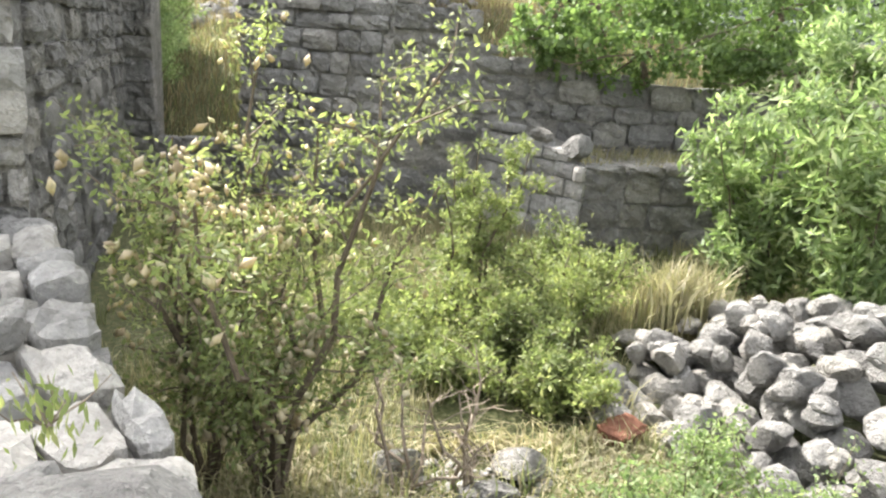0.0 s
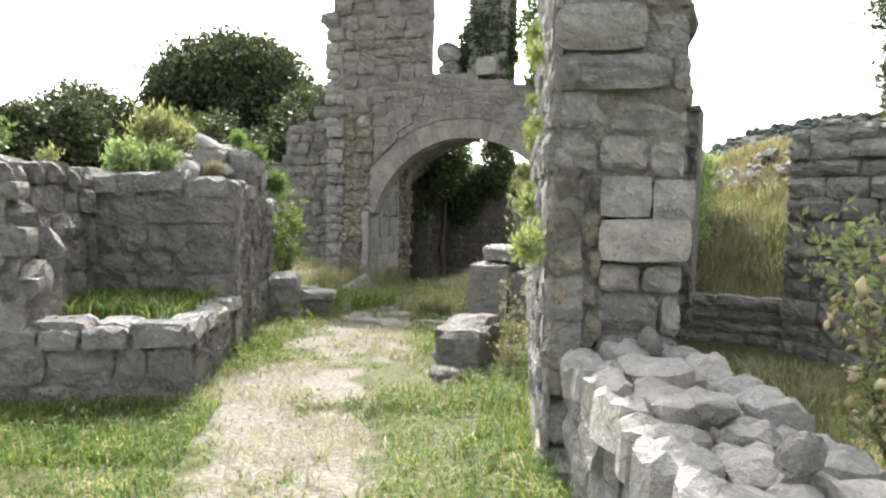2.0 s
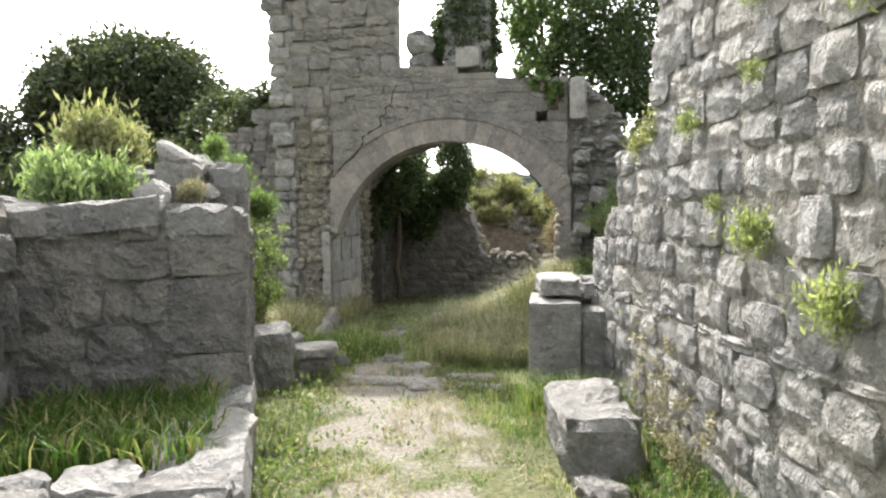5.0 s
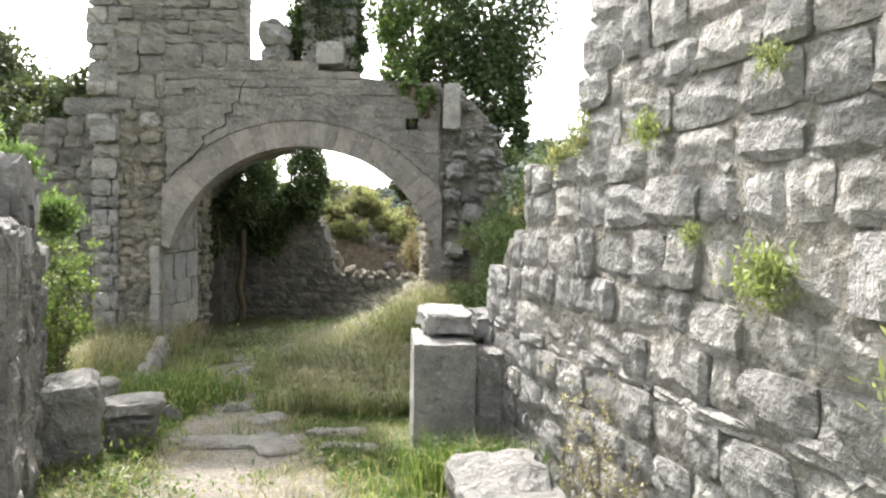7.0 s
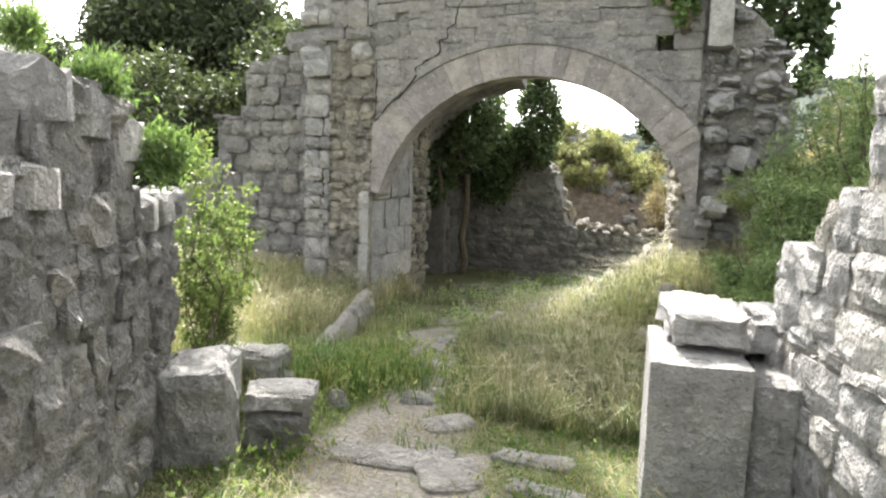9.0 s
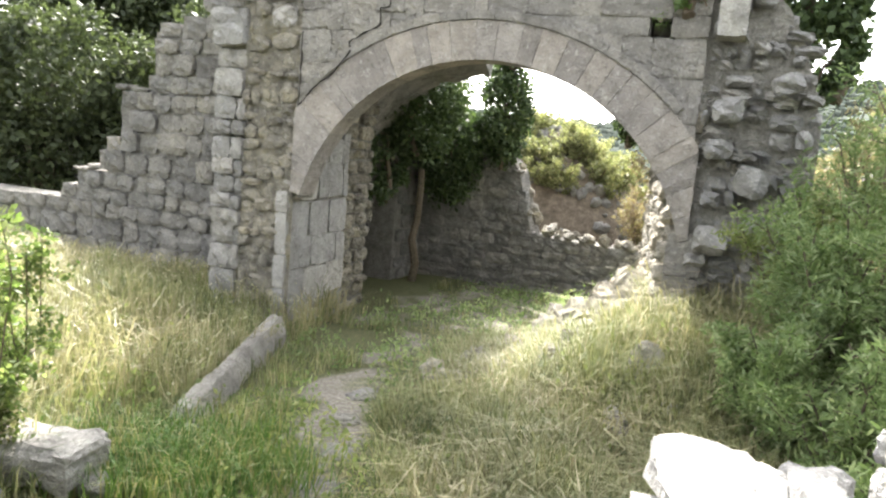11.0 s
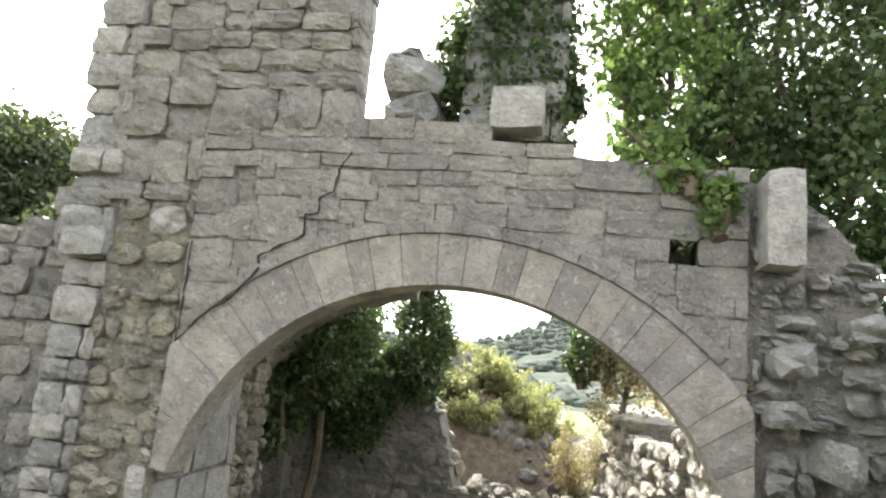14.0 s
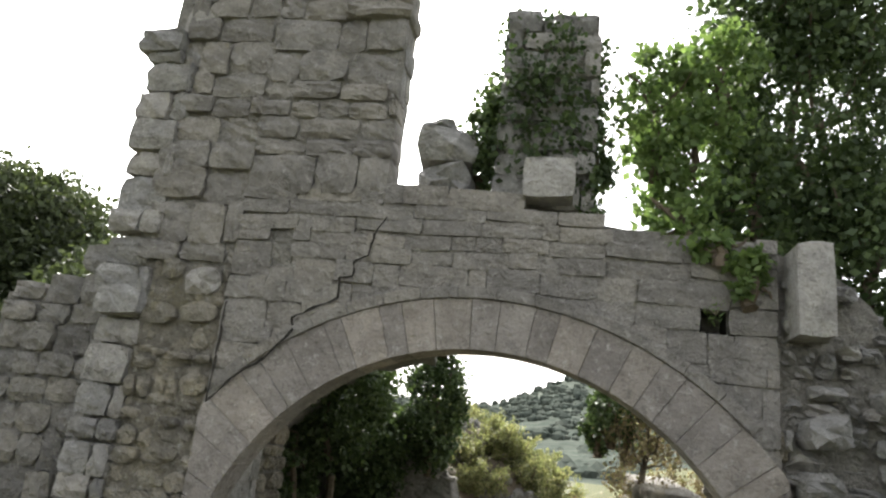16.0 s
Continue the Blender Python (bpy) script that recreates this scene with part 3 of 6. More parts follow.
OX, OZ, RO = 0.02, 0.37, 2.25                      # outer line of the voussoirs, flatter than the inner
AW = Wall((0, 0), (1, 0), (0, -1), 5)
arch_wall = base("arch_wall", 0, 0.6, -0.4, "ruined grey stone wall with a wide round gate arch", "wall", kind="structure")
TOPLINE = [(-3, 5.5), (-2.62, 5.5), (-0.68, 5.5), (-0.66, 3.40), (-0.1, 3.34), (0.6, 3.2), (1.4, 3.08), (1.8, 3.1), (1.83, 3.0), (2.1, 2.95), (2.3, 2.75), (2.5, 2.4), (2.6, 1.9)]


def arch_top(s):
    return lerp_at(TOPLINE, s) if s > -0.67 else 5.5


def intrados(s, r):
    d = r * r - (s - CX) ** 2
    return CZ + math.sqrt(d) if d > 0 else -1


def extrados(a):
    """Outer point of the ring on the radius at angle a, cut off by the upright joints at both sides."""
    dx, dz = math.cos(a), math.sin(a)
    px, pz = CX - OX, CZ - OZ
    b = px * dx + pz * dz
    k = -b + math.sqrt(b * b - (px * px + pz * pz - RO * RO))
    if dx < 0:
        k = min(k, (-1.735 - CX) / dx)
    if dx > 0:
        k = min(k, (1.82 - CX) / dx)
    return k


cols = []
HOLES = ((-1.37, 2.89, 0.13, 0.2), (1.43, 2.59, 0.15, 0.15))
edges = sorted([-2.62 + 0.12 * i for i in range(44)] + [2.62] + [hx + k * w / 2 for hx, hz, w, h in HOLES for k in (-1, 1)])
for a, b in zip(edges, edges[1:]):
    m = (a + b) / 2
    t0, t1 = arch_top(a + 0.001 if a < -0.68 else max(a, -0.66)), arch_top(b - 0.001)
    if a < -0.67 < b:
        t1 = t0 = 5.5 if -0.67 - a > b + 0.67 else 3.4
    hole = [q for q in HOLES if abs(m - q[0]) < q[2] / 2]
    if hole:
        _, hz, _, h = hole[0]
        cols.append((a, b, intrados(a, RI + 0.02), intrados(b, RI + 0.02), hz - h / 2, hz - h / 2))
        cols.append((a, b, hz + h / 2, hz + h / 2, t0, t1))
    elif -1.75 < m < 1.70:
        cols.append((a, b, max(0.95, intrados(a, RI + 0.02)), max(0.95, intrados(b, RI + 0.02)), t0, t1))
    else:
        cols.append((a, b, -0.9, -0.9, t0, t1))
HEAD = 3.42
core("body", AW, [(a, b, p, q, min(t, HEAD), min(u, HEAD)) for a, b, p, q, t, u in cols if max(p, q) < HEAD], 0.26, MORTAR, arch_wall, -0.07)
# behind the thin ring the passage opens higher
REAR = RI + 0.26
core("rear_body", AW, [(a, b, p if p < 0 else max(1.2, intrados(a, REAR)), q if q < 0 else max(1.2, intrados(b, REAR)), min(t, HEAD), min(u, HEAD)) for a, b, p, q, t, u in cols if max(p, q) < HEAD], 0.75, MORTAR, arch_wall, -0.262)
core("tower_body", AW, [(-2.64, -2.46, 3.4, 3.4, 4.55, 4.55), (-2.46, -0.72, 3.4, 3.4, 5.05, 5.05)], 0.34, MORTAR, arch_wall, -0.07)
TS = Wall((-0.72, 0.07), (0, 1), (1, 0), 0.28)
rng = random.Random(5)


def outside_ring(c, z, w, h):
    if -1.75 < c < 1.7 and z < 1.0:
        return False
    return min(math.hypot(c + dx - CX, z + dz - CZ) for dx in (-w / 2, 0, w / 2) for dz in (-h / 2, h / 2)) > RI + 0.06


# field above the arch: smooth thin courses between the left joint and the right buttress
lay(AW, ASH, arch_wall, rng, -1.72, 1.78, 0.2, lambda s: min(arch_top(s), 3.45) if s > -0.67 else 3.3, (0.08, 0.2), (0.1, 0.5), (-0.006, 0.012), 0.14, outside_ring, 320, gap=0.001, wobble=0.014, cuts=[(hx - w / 2, hx + w / 2, hz - h / 2, hz + h / 2) for hx, hz, w, h in HOLES] + [(-0.66, 3, 3.42, 9)])
mortar_face(AW, -1.72, 1.78, 1.0, lambda s: min(arch_top(s), 3.42) - 0.03, WARM, arch_wall, -0.019, 0.006, 7, 0.04, lambda s, z: math.hypot(s - CX, z - CZ) > RI + 0.1 and not any(abs(s - q[0]) < q[2] / 2 + 0.03 and abs(z - q[1]) < q[3] / 2 + 0.03 for q in HOLES))
# tower's right side: its bright lit strip is put into paler stone
lay(TS, PAL, arch_wall, rng, 0.0, 0.27, 3.42, lambda s: 5.05, (0.12, 0.26), (0.2, 0.3), (0.0, 0.03), 0.12, None, 30)
# tower stump: large uneven blocks over its whole width
TOWER = pool("stone", WARM, 14, 0.07, 0.07, 260, 0.1, 5)
mortar_face(AW, -2.6, -0.7, 2.7, lambda s: 5.03, MORTAR, arch_wall, -0.03, 0.02, 3)
lay(AW, TOWER, arch_wall, rng, -2.45, -1.7, 2.74, lambda s: 5.05, (0.14, 0.32), (0.16, 0.46), (-0.02, 0.04), 0.2, None, 90, gap=0.006, wobble=0.02)
lay(AW, TOWER, arch_wall, rng, -1.72, -0.69, 3.28, lambda s: 5.05, (0.13, 0.3), (0.18, 0.5), (-0.012, 0.03), 0.2, None, 90, gap=0.006, wobble=0.016)
blocks([((-0.92, 0.12, 4.74), (0.5, 0.36, 0.13), (0, 3, 180))], TOWER, arch_wall)
# left pier: quoins on its outer edge, small rubble between
lay(AW, BLK, arch_wall, rng, -2.66, -2.3, -0.5, lambda s: 2.5, (0.13, 0.28), (0.24, 0.42), (-0.01, 0.06), 0.2, None, 60)
lay(AW, BLK, arch_wall, rng, -2.72, -2.3, 2.5, lambda s: 4.4, (0.13, 0.28), (0.3, 0.46), (-0.01, 0.06), 0.2, None, 60)
lay(AW, BLK, arch_wall, rng, -2.5, -2.2, 4.56, lambda s: 5.05, (0.13, 0.28), (0.2, 0.36), (-0.01, 0.06), 0.2, None, 60)
blocks([((-2.62, 0.05, 4.47), (0.36, 0.3, 0.2), (0, 2, 180))], BLK, arch_wall)
lay(AW, RUB, arch_wall, rng, -2.32, -1.72, -0.5, lambda s: 2.76, (0.06, 0.17), (0.07, 0.26), (-0.025, 0.05), 0.14, lambda c, z, w, h: z > 1.0 or c + w / 2 < -1.84, 320, wobble=0.035)
mortar_face(AW, -2.36, -1.74, -0.5, lambda s: 2.74 if s < -1.9 else 2.7, RUBBLE, arch_wall, -0.03, 0.035, 5)
# right ragged end
RAG = pool("stone", GREY, 12, 0.16, 0.13, 240, 0.2)
lay(AW, RAG, arch_wall, rng, 1.8, 2.62, -0.3, arch_top, (0.06, 0.15), (0.07, 0.22), (-0.1, 0.07), 0.24, None, 260, wobble=0.035)
blocks([((1.98, -0.1, 2.0), (0.22, 0.24, 0.18), (0, 8, 180)), ((2.2, -0.12, 1.5), (0.24, 0.26, 0.22), (0, -14, 180)), ((1.95, -0.08, 1.72), (0.2, 0.22, 0.15), (0, 4, 180)), ((2.35, -0.1, 2.2), (0.2, 0.24, 0.14), (0, 20, 180)), ((1.98, -0.1, 1.05), (0.24, 0.24, 0.2), (0, -6, 180))], RAG, arch_wall)
# jambs of the gate, front faces
lay(AW, PAL, arch_wall, rng, -1.9, -1.77, -0.6, lambda s: 1.0, (0.3, 0.5), (0.4, 0.5), (0.0, 0.012), 0.14, None, 30, gap=0.006)
lay(AW, ASH, arch_wall, rng, 1.67, 1.95, -0.3, lambda s: 1.1, (0.2, 0.34), (0.3, 0.4), (0.0, 0.012), 0.14, None, 30, gap=0.006)
# stones set apart: the pale corner block, the hole surrounds, the right buttress capital
blocks([((-2.47, 0.08, 2.44), (0.34, 0.34, 0.2), (0, 3, 180)), ((1.93, -0.07, 2.78), (0.2, 0.3, 0.55), (0, 0, 180))], PAL, arch_wall)
blocks([((-1.9, 0.05, 2.62), (0.26, 0.16, 0.2), (0, 4, 180))], RAG, arch_wall)

# voussoirs and the thin moulding round them
def wedge(name, a0, a1, r0, r1, y0, y1, mat, jit, seed):
    r = random.Random(seed)
    bm = bmesh.new()
    n, vs = 3, []
    g = 0.0007
    for i in range(n + 1):
        a = a0 + g + (a1 - a0 - 2 * g) * i / n
        for rad in (r0(a), r1(a)):
            for y in (y0, y1):
                jj = r.uniform(-jit, jit) if y == y0 else 0
                vs.append(bm.verts.new((CX + rad * math.cos(a), y + jj, CZ + rad * math.sin(a))))
    for i in range(n):
        k = i * 4
        bm.faces.new((vs[k], vs[k + 2], vs[k + 6], vs[k + 4]))
        bm.faces.new((vs[k + 1], vs[k + 5], vs[k + 7], vs[k + 3]))
        bm.faces.new((vs[k], vs[k + 4], vs[k + 5], vs[k + 1]))
        bm.faces.new((vs[k + 2], vs[k + 3], vs[k + 7], vs[k + 6]))
    bm.faces.new((vs[0], vs[1], vs[3], vs[2]))
    bm.faces.new((vs[-4], vs[-2], vs[-1], vs[-3]))
    bmesh.ops.bevel(bm, geom=[e for e in bm.edges if all(abs(v.co.y - y0) < 0.02 for v in e.verts)], offset=0.0035, segments=1, affect="EDGES")
    bmesh.ops.recalc_face_normals(bm, faces=bm.faces)
    return keep(part(name, bm, mat), arch_wall)


NV = 27
lo = math.asin((1.0 - CZ) / RI)
rv = random.Random(17)
cuts_at = [lo + (math.pi - 2 * lo) * (i + (rv.uniform(-0.22, 0.22) if 0 < i < NV else 0)) / NV for i in range(NV + 1)]
for i in range(NV):
    wedge("voussoir", cuts_at[i], cuts_at[i + 1], lambda a: RI, extrados, -0.022, 0.24, VOUSS, 0.005, i)
for i in range(15):
    step = (math.radians(141) - math.radians(42)) / 15
    wedge("moulding", math.radians(42) + i * step, math.radians(42) + (i + 1) * step, lambda a: extrados(a) + 0.002, lambda a: extrados(a) + 0.075, -0.04, 0.2, WARM, 0.004, 90 + i)
# reveals of the gate
LJ = Wall((-1.765, 0.0), (0.0, 1), (1, 0), 1.2)
core("body", LJ, [(0.09, 1.15, -0.9, -0.9, 1.35, 1.75)], 0.6, MORTAR, arch_wall)
lay(LJ, PAL, arch_wall, rng, 0.02, 1.15, -0.6, lambda s: 1.15 + 0.45 * s, (0.24, 0.38), (0.24, 0.5), (0.0, 0.01), 0.12, None, 60, gap=0.006)
LK = Wall((-1.86, 1.2), (-0.05, 1), (1, 0), 0.8)
core("body", LK, [(0.0, 0.8, -0.9, -0.9, 2.3, 2.2)], 0.6, MORTAR, arch_wall, -0.05)
lay(LK, RUB, arch_wall, rng, 0.0, 0.8, -0.6, lambda s: 2.2, (0.09, 0.18), (0.1, 0.25), (-0.02, 0.05), 0.16, None, 120)
RJ = Wall((1.64, 0.0), (-0.12, 1), (-1, 0), 4.0)
core("body", RJ, [(0.09, 1.0, -0.9, -0.9, 2.0, 1.9), (1.0, 2.6, -0.9, -0.9, 1.4, 1.35), (2.6, 3.9, -0.9, -0.9, 1.5, 1.62)], 0.5, MORTAR, arch_wall, -0.04)
lay(RJ, RUB, arch_wall, rng, 0.0, 3.9, -0.3, lambda s: 2.0 if s < 1 else 1.4 if s < 2.6 else 1.6, (0.1, 0.2), (0.12, 0.32), (-0.02, 0.05), 0.18, None, 260)

# broken crenels on the wall head
crenel = base("parapet_stump", -0.3, 0.25, 3.38, "broken stump of grey parapet masonry on the wall head", "masonry")
blocks([((-0.31, 0.22, 3.46), (0.36, 0.4, 0.26), (0, 4, 176)), ((-0.33, 0.2, 3.7), (0.44, 0.42, 0.26), (3, -7, 186)), ((-0.4, 0.22, 3.84), (0.26, 0.36, 0.12), (0, 6, 180))], RAG, crenel)
col_stump = base("ivy_column", 0.3, 0.4, 3.2, "square masonry stump wrapped in dark ivy", "masonry")
CS = Wall((-0.05, 0.15), (1, 0), (0, -1), 0.75)
core("body", CS, [(0.08, 0.72, 3.1, 3.1, 4.75, 4.8)], 0.5, MORTAR, col_stump)
lay(CS, BLK, col_stump, rng, 0.05, 0.75, 3.3, lambda s: 4.8, (0.14, 0.26), (0.2, 0.4), (0.0, 0.03), 0.15, None, 40)
blocks([((0.4, 0.11, 3.46), (0.34, 0.3, 0.28), (0, 1, 180))], PAL, col_stump)

# ---- right wall, its pier and the low wall ----
RW = Wall(RW_O, RW_U, RW_N, 4.1)
right_wall = base("wall_east", 3.2, -6.0, -0.2, "tall rough wall of grey limestone blocks in courses", "wall", kind="structure")
RTOP = [(0.0, 3.3), (2.6, 3.3), (2.61, 2.35), (2.66, 1.7), (3.45, 1.66), (3.46, 1.36), (3.72, 1.32), (3.85, 1.12), (4.15, 0.95)]
rcols = []
for i in range(41):
    a, b = max(0.07, 0.1 * i), 0.1 * (i + 1)
    rcols.append((a, b, -0.6, -0.6, lerp_at(RTOP, a) - 0.05, lerp_at(RTOP, b) - 0.05))
core("body", RW, rcols, 0.56, MORTAR, right_wall, -0.05)
mortar_face(RW, 0.0, 4.12, -0.3, lambda s: lerp_at(RTOP, s) - 0.03, MORTAR, right_wall, -0.016, 0.014, 1)
lay(RW, HEWN, right_wall, rng, 0.0, 4.15, -0.3, lambda s: min(0.72, lerp_at(RTOP, s)), (0.13, 0.23), (0.11, 0.34), (-0.014, 0.02), 0.17, None, 150, gap=0.002, wobble=0.018)
lay(RW, HEWN, right_wall, rng, 0.0, 4.15, 0.72, lambda s: min(1.36, lerp_at(RTOP, s)), (0.17, 0.24), (0.13, 0.36), (-0.012, 0.02), 0.17, None, 150, gap=0.002, wobble=0.014)
lay(RW, HEWN, right_wall, rng, 0.0, 3.46, 1.36, lambda s: lerp_at(RTOP, s), (0.16, 0.23), (0.13, 0.36), (-0.01, 0.018), 0.17, None, 220, gap=0.001, wobble=0.014)
# pier face towards the low wall
PF = Wall(RW_O, Vector((0.947, 0.322)), Vector((0.322, -0.947)), 0.66)
lay(PF, RUB, right_wall, rng, 0.0, 0.27, 0.4, lambda s: 1.36, (0.1, 0.22), (0.12, 0.26), (-0.01, 0.04), 0.2, None, 60)
mortar_face(PF, 0.0, 0.6, 0.4, lambda s: 3.28, MORTAR, right_wall, -0.03, 0.025, 21)
lay(PF, HEWN, right_wall, rng, 0.24, 0.61, 0.5, lambda s: 0.96, (0.13, 0.2), (0.16, 0.38), (0.0, 0.03), 0.24, None, 30)
lay(PF, HEWN, right_wall, rng, 0.0, 0.61, 1.35, lambda s: 3.3, (0.15, 0.27), (0.13, 0.4), (-0.02, 0.04), 0.24, None, 60, wobble=0.02)
def on_pier(s, d, z):
    return PF.at(s, d, z)
ang = math.degrees(math.atan2(PF.u.y, PF.u.x)) + 180
blocks([(on_pier(0.34, -0.06, 1.25), (0.22, 0.26, 0.18), (0, 0, ang)), (on_pier(0.545, -0.06, 1.24), (0.18, 0.26, 0.18), (0, 0, ang)), (on_pier(0.43, -0.06, 1.06), (0.4, 0.26, 0.19), (0, 1, ang))], PAL, right_wall)

LW = Wall(LOW_O, LOW_U, LOW_N, 2.6)
low_wall = base("low_wall", 4.7, -9.0, -0.2, "low rough stone wall with a sunlit broken top", "wall", kind="structure")
core("body", LW, [(0.2 * i - 0.1, 0.2 * i + 0.1, -0.6, -0.6, 0.52, 0.52) for i in range(13)], 0.5, MORTAR, low_wall, -0.04)
lay(LW, BLK, low_wall, rng, -0.1, 2.5, -0.3, lambda s: 0.56, (0.14, 0.24), (0.18, 0.4), (-0.01, 0.04), 0.2, None, 80)
LB = Wall(LOW_O - LOW_N * 0.54, LOW_U, -LOW_N, 2.6)
lay(LB, BLK, low_wall, rng, -0.1, 2.5, -0.5, lambda s: 0.54, (0.14, 0.24), (0.18, 0.4), (-0.01, 0.04), 0.2, None, 80)
rocks = [rock_mesh("stone", LOOSE, 200 + i, 2) for i in range(8)]
# top stones of the low wall: flat broken slabs, rough side up
def pave(w, s0, s1, d0, d1, z, meshes, parent, rng, size=(0.16, 0.34), up=0.03, thick=0.12, tilt=1.0):
    s = s0
    while s < s1:
        ln = rng.uniform(*size)
        d = d0
        while d > d1:
            wd = rng.uniform(size[0], size[1]) * 0.8
            e = max(d - wd, d1 - 0.03)
            zz = (z(s + ln / 2) if callable(z) else z) + rng.uniform(-up, up)
            p = w.at(s + ln / 2, (d + e) / 2, zz - thick / 2)
            m3 = Matrix((w.u * (ln - 0.012), Vector((0, 0, thick)), w.u.cross(Vector((0, 0, 1))) * (d - e - 0.012))).transposed()
            m3 = m3 @ Euler((tilt * rng.uniform(-0.12, 0.12), rng.uniform(-0.2, 0.2), tilt * rng.uniform(-0.12, 0.12))).to_matrix()
            ob = keep(new("stone", rng.choice(meshes)), parent)
            ob.matrix_basis = Matrix.Translation(p) @ m3.to_4x4()
            d = e
            if d - d1 < 0.07:
                break
        s += ln


r2 = random.Random(9)
pave(LW, -0.02, 2.5, 0.04, -0.57, 0.6, SLAB, low_wall, r2, (0.15, 0.36), 0.035, 0.16)
blocks([(LW.at(1.45, -0.3, 0.63), (0.15, 0.13, 0.13), (8, 5, 40)), (LW.at(0.16, -0.32, 0.64), (0.12, 0.14, 0.16), (4, 10, 10)), (LW.at(1.05, -0.25, 0.62), (0.17, 0.15, 0.1), (4, 10, 70)), (LW.at(2.3, -0.38, 0.6), (0.5, 0.46, 0.26), (0, 5, 20))], rocks, low_wall)

# ---- left wall ----
LF = Wall((0.84, -6.43), (-0.51, 0.86), (0.86, 0.51), 2.4)
left_wall = base("wall_west", 0.4, -5.6, -0.1, "dark weathered stone wall with an uneven overgrown top", "wall", kind="structure")
LTOP = [(0.0, 1.28), (0.75, 1.3), (0.76, 1.52), (1.15, 1.6), (1.16, 1.62), (1.7, 1.5), (1.72, 1.2), (2.3, 1.1), (2.32, 0.6)]
core("body", LF, [(max(0.07, 0.1 * i), 0.1 * i + 0.1, -0.5, -0.5, lerp_at(LTOP, 0.1 * i) - 0.04, lerp_at(LTOP, 0.1 * i + 0.1) - 0.04) for i in range(23)], 1.1, MORTAR, left_wall, -0.06)
mortar_face(LF, 0.0, 2.3, -0.2, lambda s: lerp_at(LTOP, s) - 0.03, DARKST, left_wall, -0.028, 0.034, 11)
lay(LF, DRK, left_wall, rng, 0.0, 2.3, -0.2, lambda s: lerp_at(LTOP, s), (0.1, 0.25), (0.09, 0.26), (-0.03, 0.015), 0.16, None, 300, wobble=0.03)
LG = Wall((0.84, -6.43), (-0.86, -0.51), (0.51, -0.86), 3.6)
core("body", LG, [(0.06, 3.6, -0.5, -0.5, 1.3, 1.4)], 0.7, MORTAR, left_wall, -0.06)
mortar_face(LG, 0.0, 3.6, -0.2, lambda s: 1.31 + 0.03 * s, DARKST, left_wall, -0.028, 0.032, 12)
lay(LG, DRK, left_wall, rng, 0.0, 3.6, -0.2, lambda s: 1.34 + 0.03 * s, (0.12, 0.3), (0.12, 0.42), (-0.022, 0.022), 0.16, lambda c, z, w, h: noise.noise(Vector((c * 2, z * 2, 8))) < 0.5, 200, wobble=0.03)
r3 = random.Random(12)
QUOIN = pool("stone", DARKST, 8, 0.03, 0.05, 280, 0.06, 5)
lay(LG, QUOIN, left_wall, r3, -0.005, 0.36, -0.1, lambda s: 1.28, (0.28, 0.42), (0.4, 0.5), (0.012, 0.028), 0.2, None, 12, gap=0.006, wobble=0.004)
lay(LF, QUOIN, left_wall, r3, -0.005, 0.22, -0.1, lambda s: 1.28, (0.28, 0.42), (0.3, 0.4), (0.012, 0.028), 0.2, None, 12, gap=0.006, wobble=0.004)
CAPS = pool("stone", GREY, 10, 0.12, 0.13, 190, 0.2, 5)
pave(LG, 0.0, 3.6, 0.05, -0.6, lambda s: 1.36 + 0.03 * s, CAPS, left_wall, r3, (0.3, 0.62), 0.03, 0.15, 0.4)
pave(LF, 0.0, 0.75, 0.02, -1.0, 1.33, CAPS, left_wall, r3, (0.22, 0.4), 0.02, 0.13, 0.4)
pave(LF, 0.78, 1.72, 0.01, -0.9, lambda s: 1.62 - 0.1 * (s - 0.8), CAPS, left_wall, r3, (0.26, 0.5), 0.03, 0.18, 0.4)
pave(LF, 1.74, 2.3, 0.02, -0.8, 1.2, CAPS, left_wall, r3, (0.2, 0.3), 0.03, 0.14)
blocks([(LF.at(0.55, -0.5, 1.42), (0.3, 0.34, 0.2), (10, 5, 20)), (LF.at(0.95, -0.42, 1.66), (0.36, 0.26, 0.22), (5, 35, 60)), (LF.at(0.72, -0.22, 1.43), (0.24, 0.2, 0.16), (5, 15, 10)), (LF.at(1.3, -0.35, 1.66), (0.4, 0.4, 0.16), (5, 5, 30))], [rock_mesh("stone", GREY, 300 + i) for i in range(6)], left_wall)
# the weathered wall steps forward: a low front with grass behind it, then full height
bench = base("bench_wall", 1.0, -8.2, -0.1, "low stone front of a grassy niche in the weathered wall", "wall", kind="structure")
BW = Wall(LF.at(-1.45, 0, 0).to_2d(), (-0.86, -0.51), (0.51, -0.86), 3.4)
core("body", BW, [(0.06, 0.9, -0.5, -0.5, 0.36, 0.38), (0.9, 0.98, -0.5, -0.5, 0.66, 0.66), (0.98, 1.06, -0.5, -0.5, 1.02, 1.02), (1.06, 3.4, -0.5, -0.5, 1.36, 1.36)], 0.5, MORTAR, bench, -0.04)
BTOP = [(0.0, 0.4), (0.88, 0.42), (0.92, 0.75), (1.02, 1.2), (1.1, 1.4), (3.4, 1.42)]
mortar_face(BW, 0.0, 3.4, -0.2, lambda s: lerp_at(BTOP, s) - 0.03, DARKST, bench, -0.028, 0.032, 13)
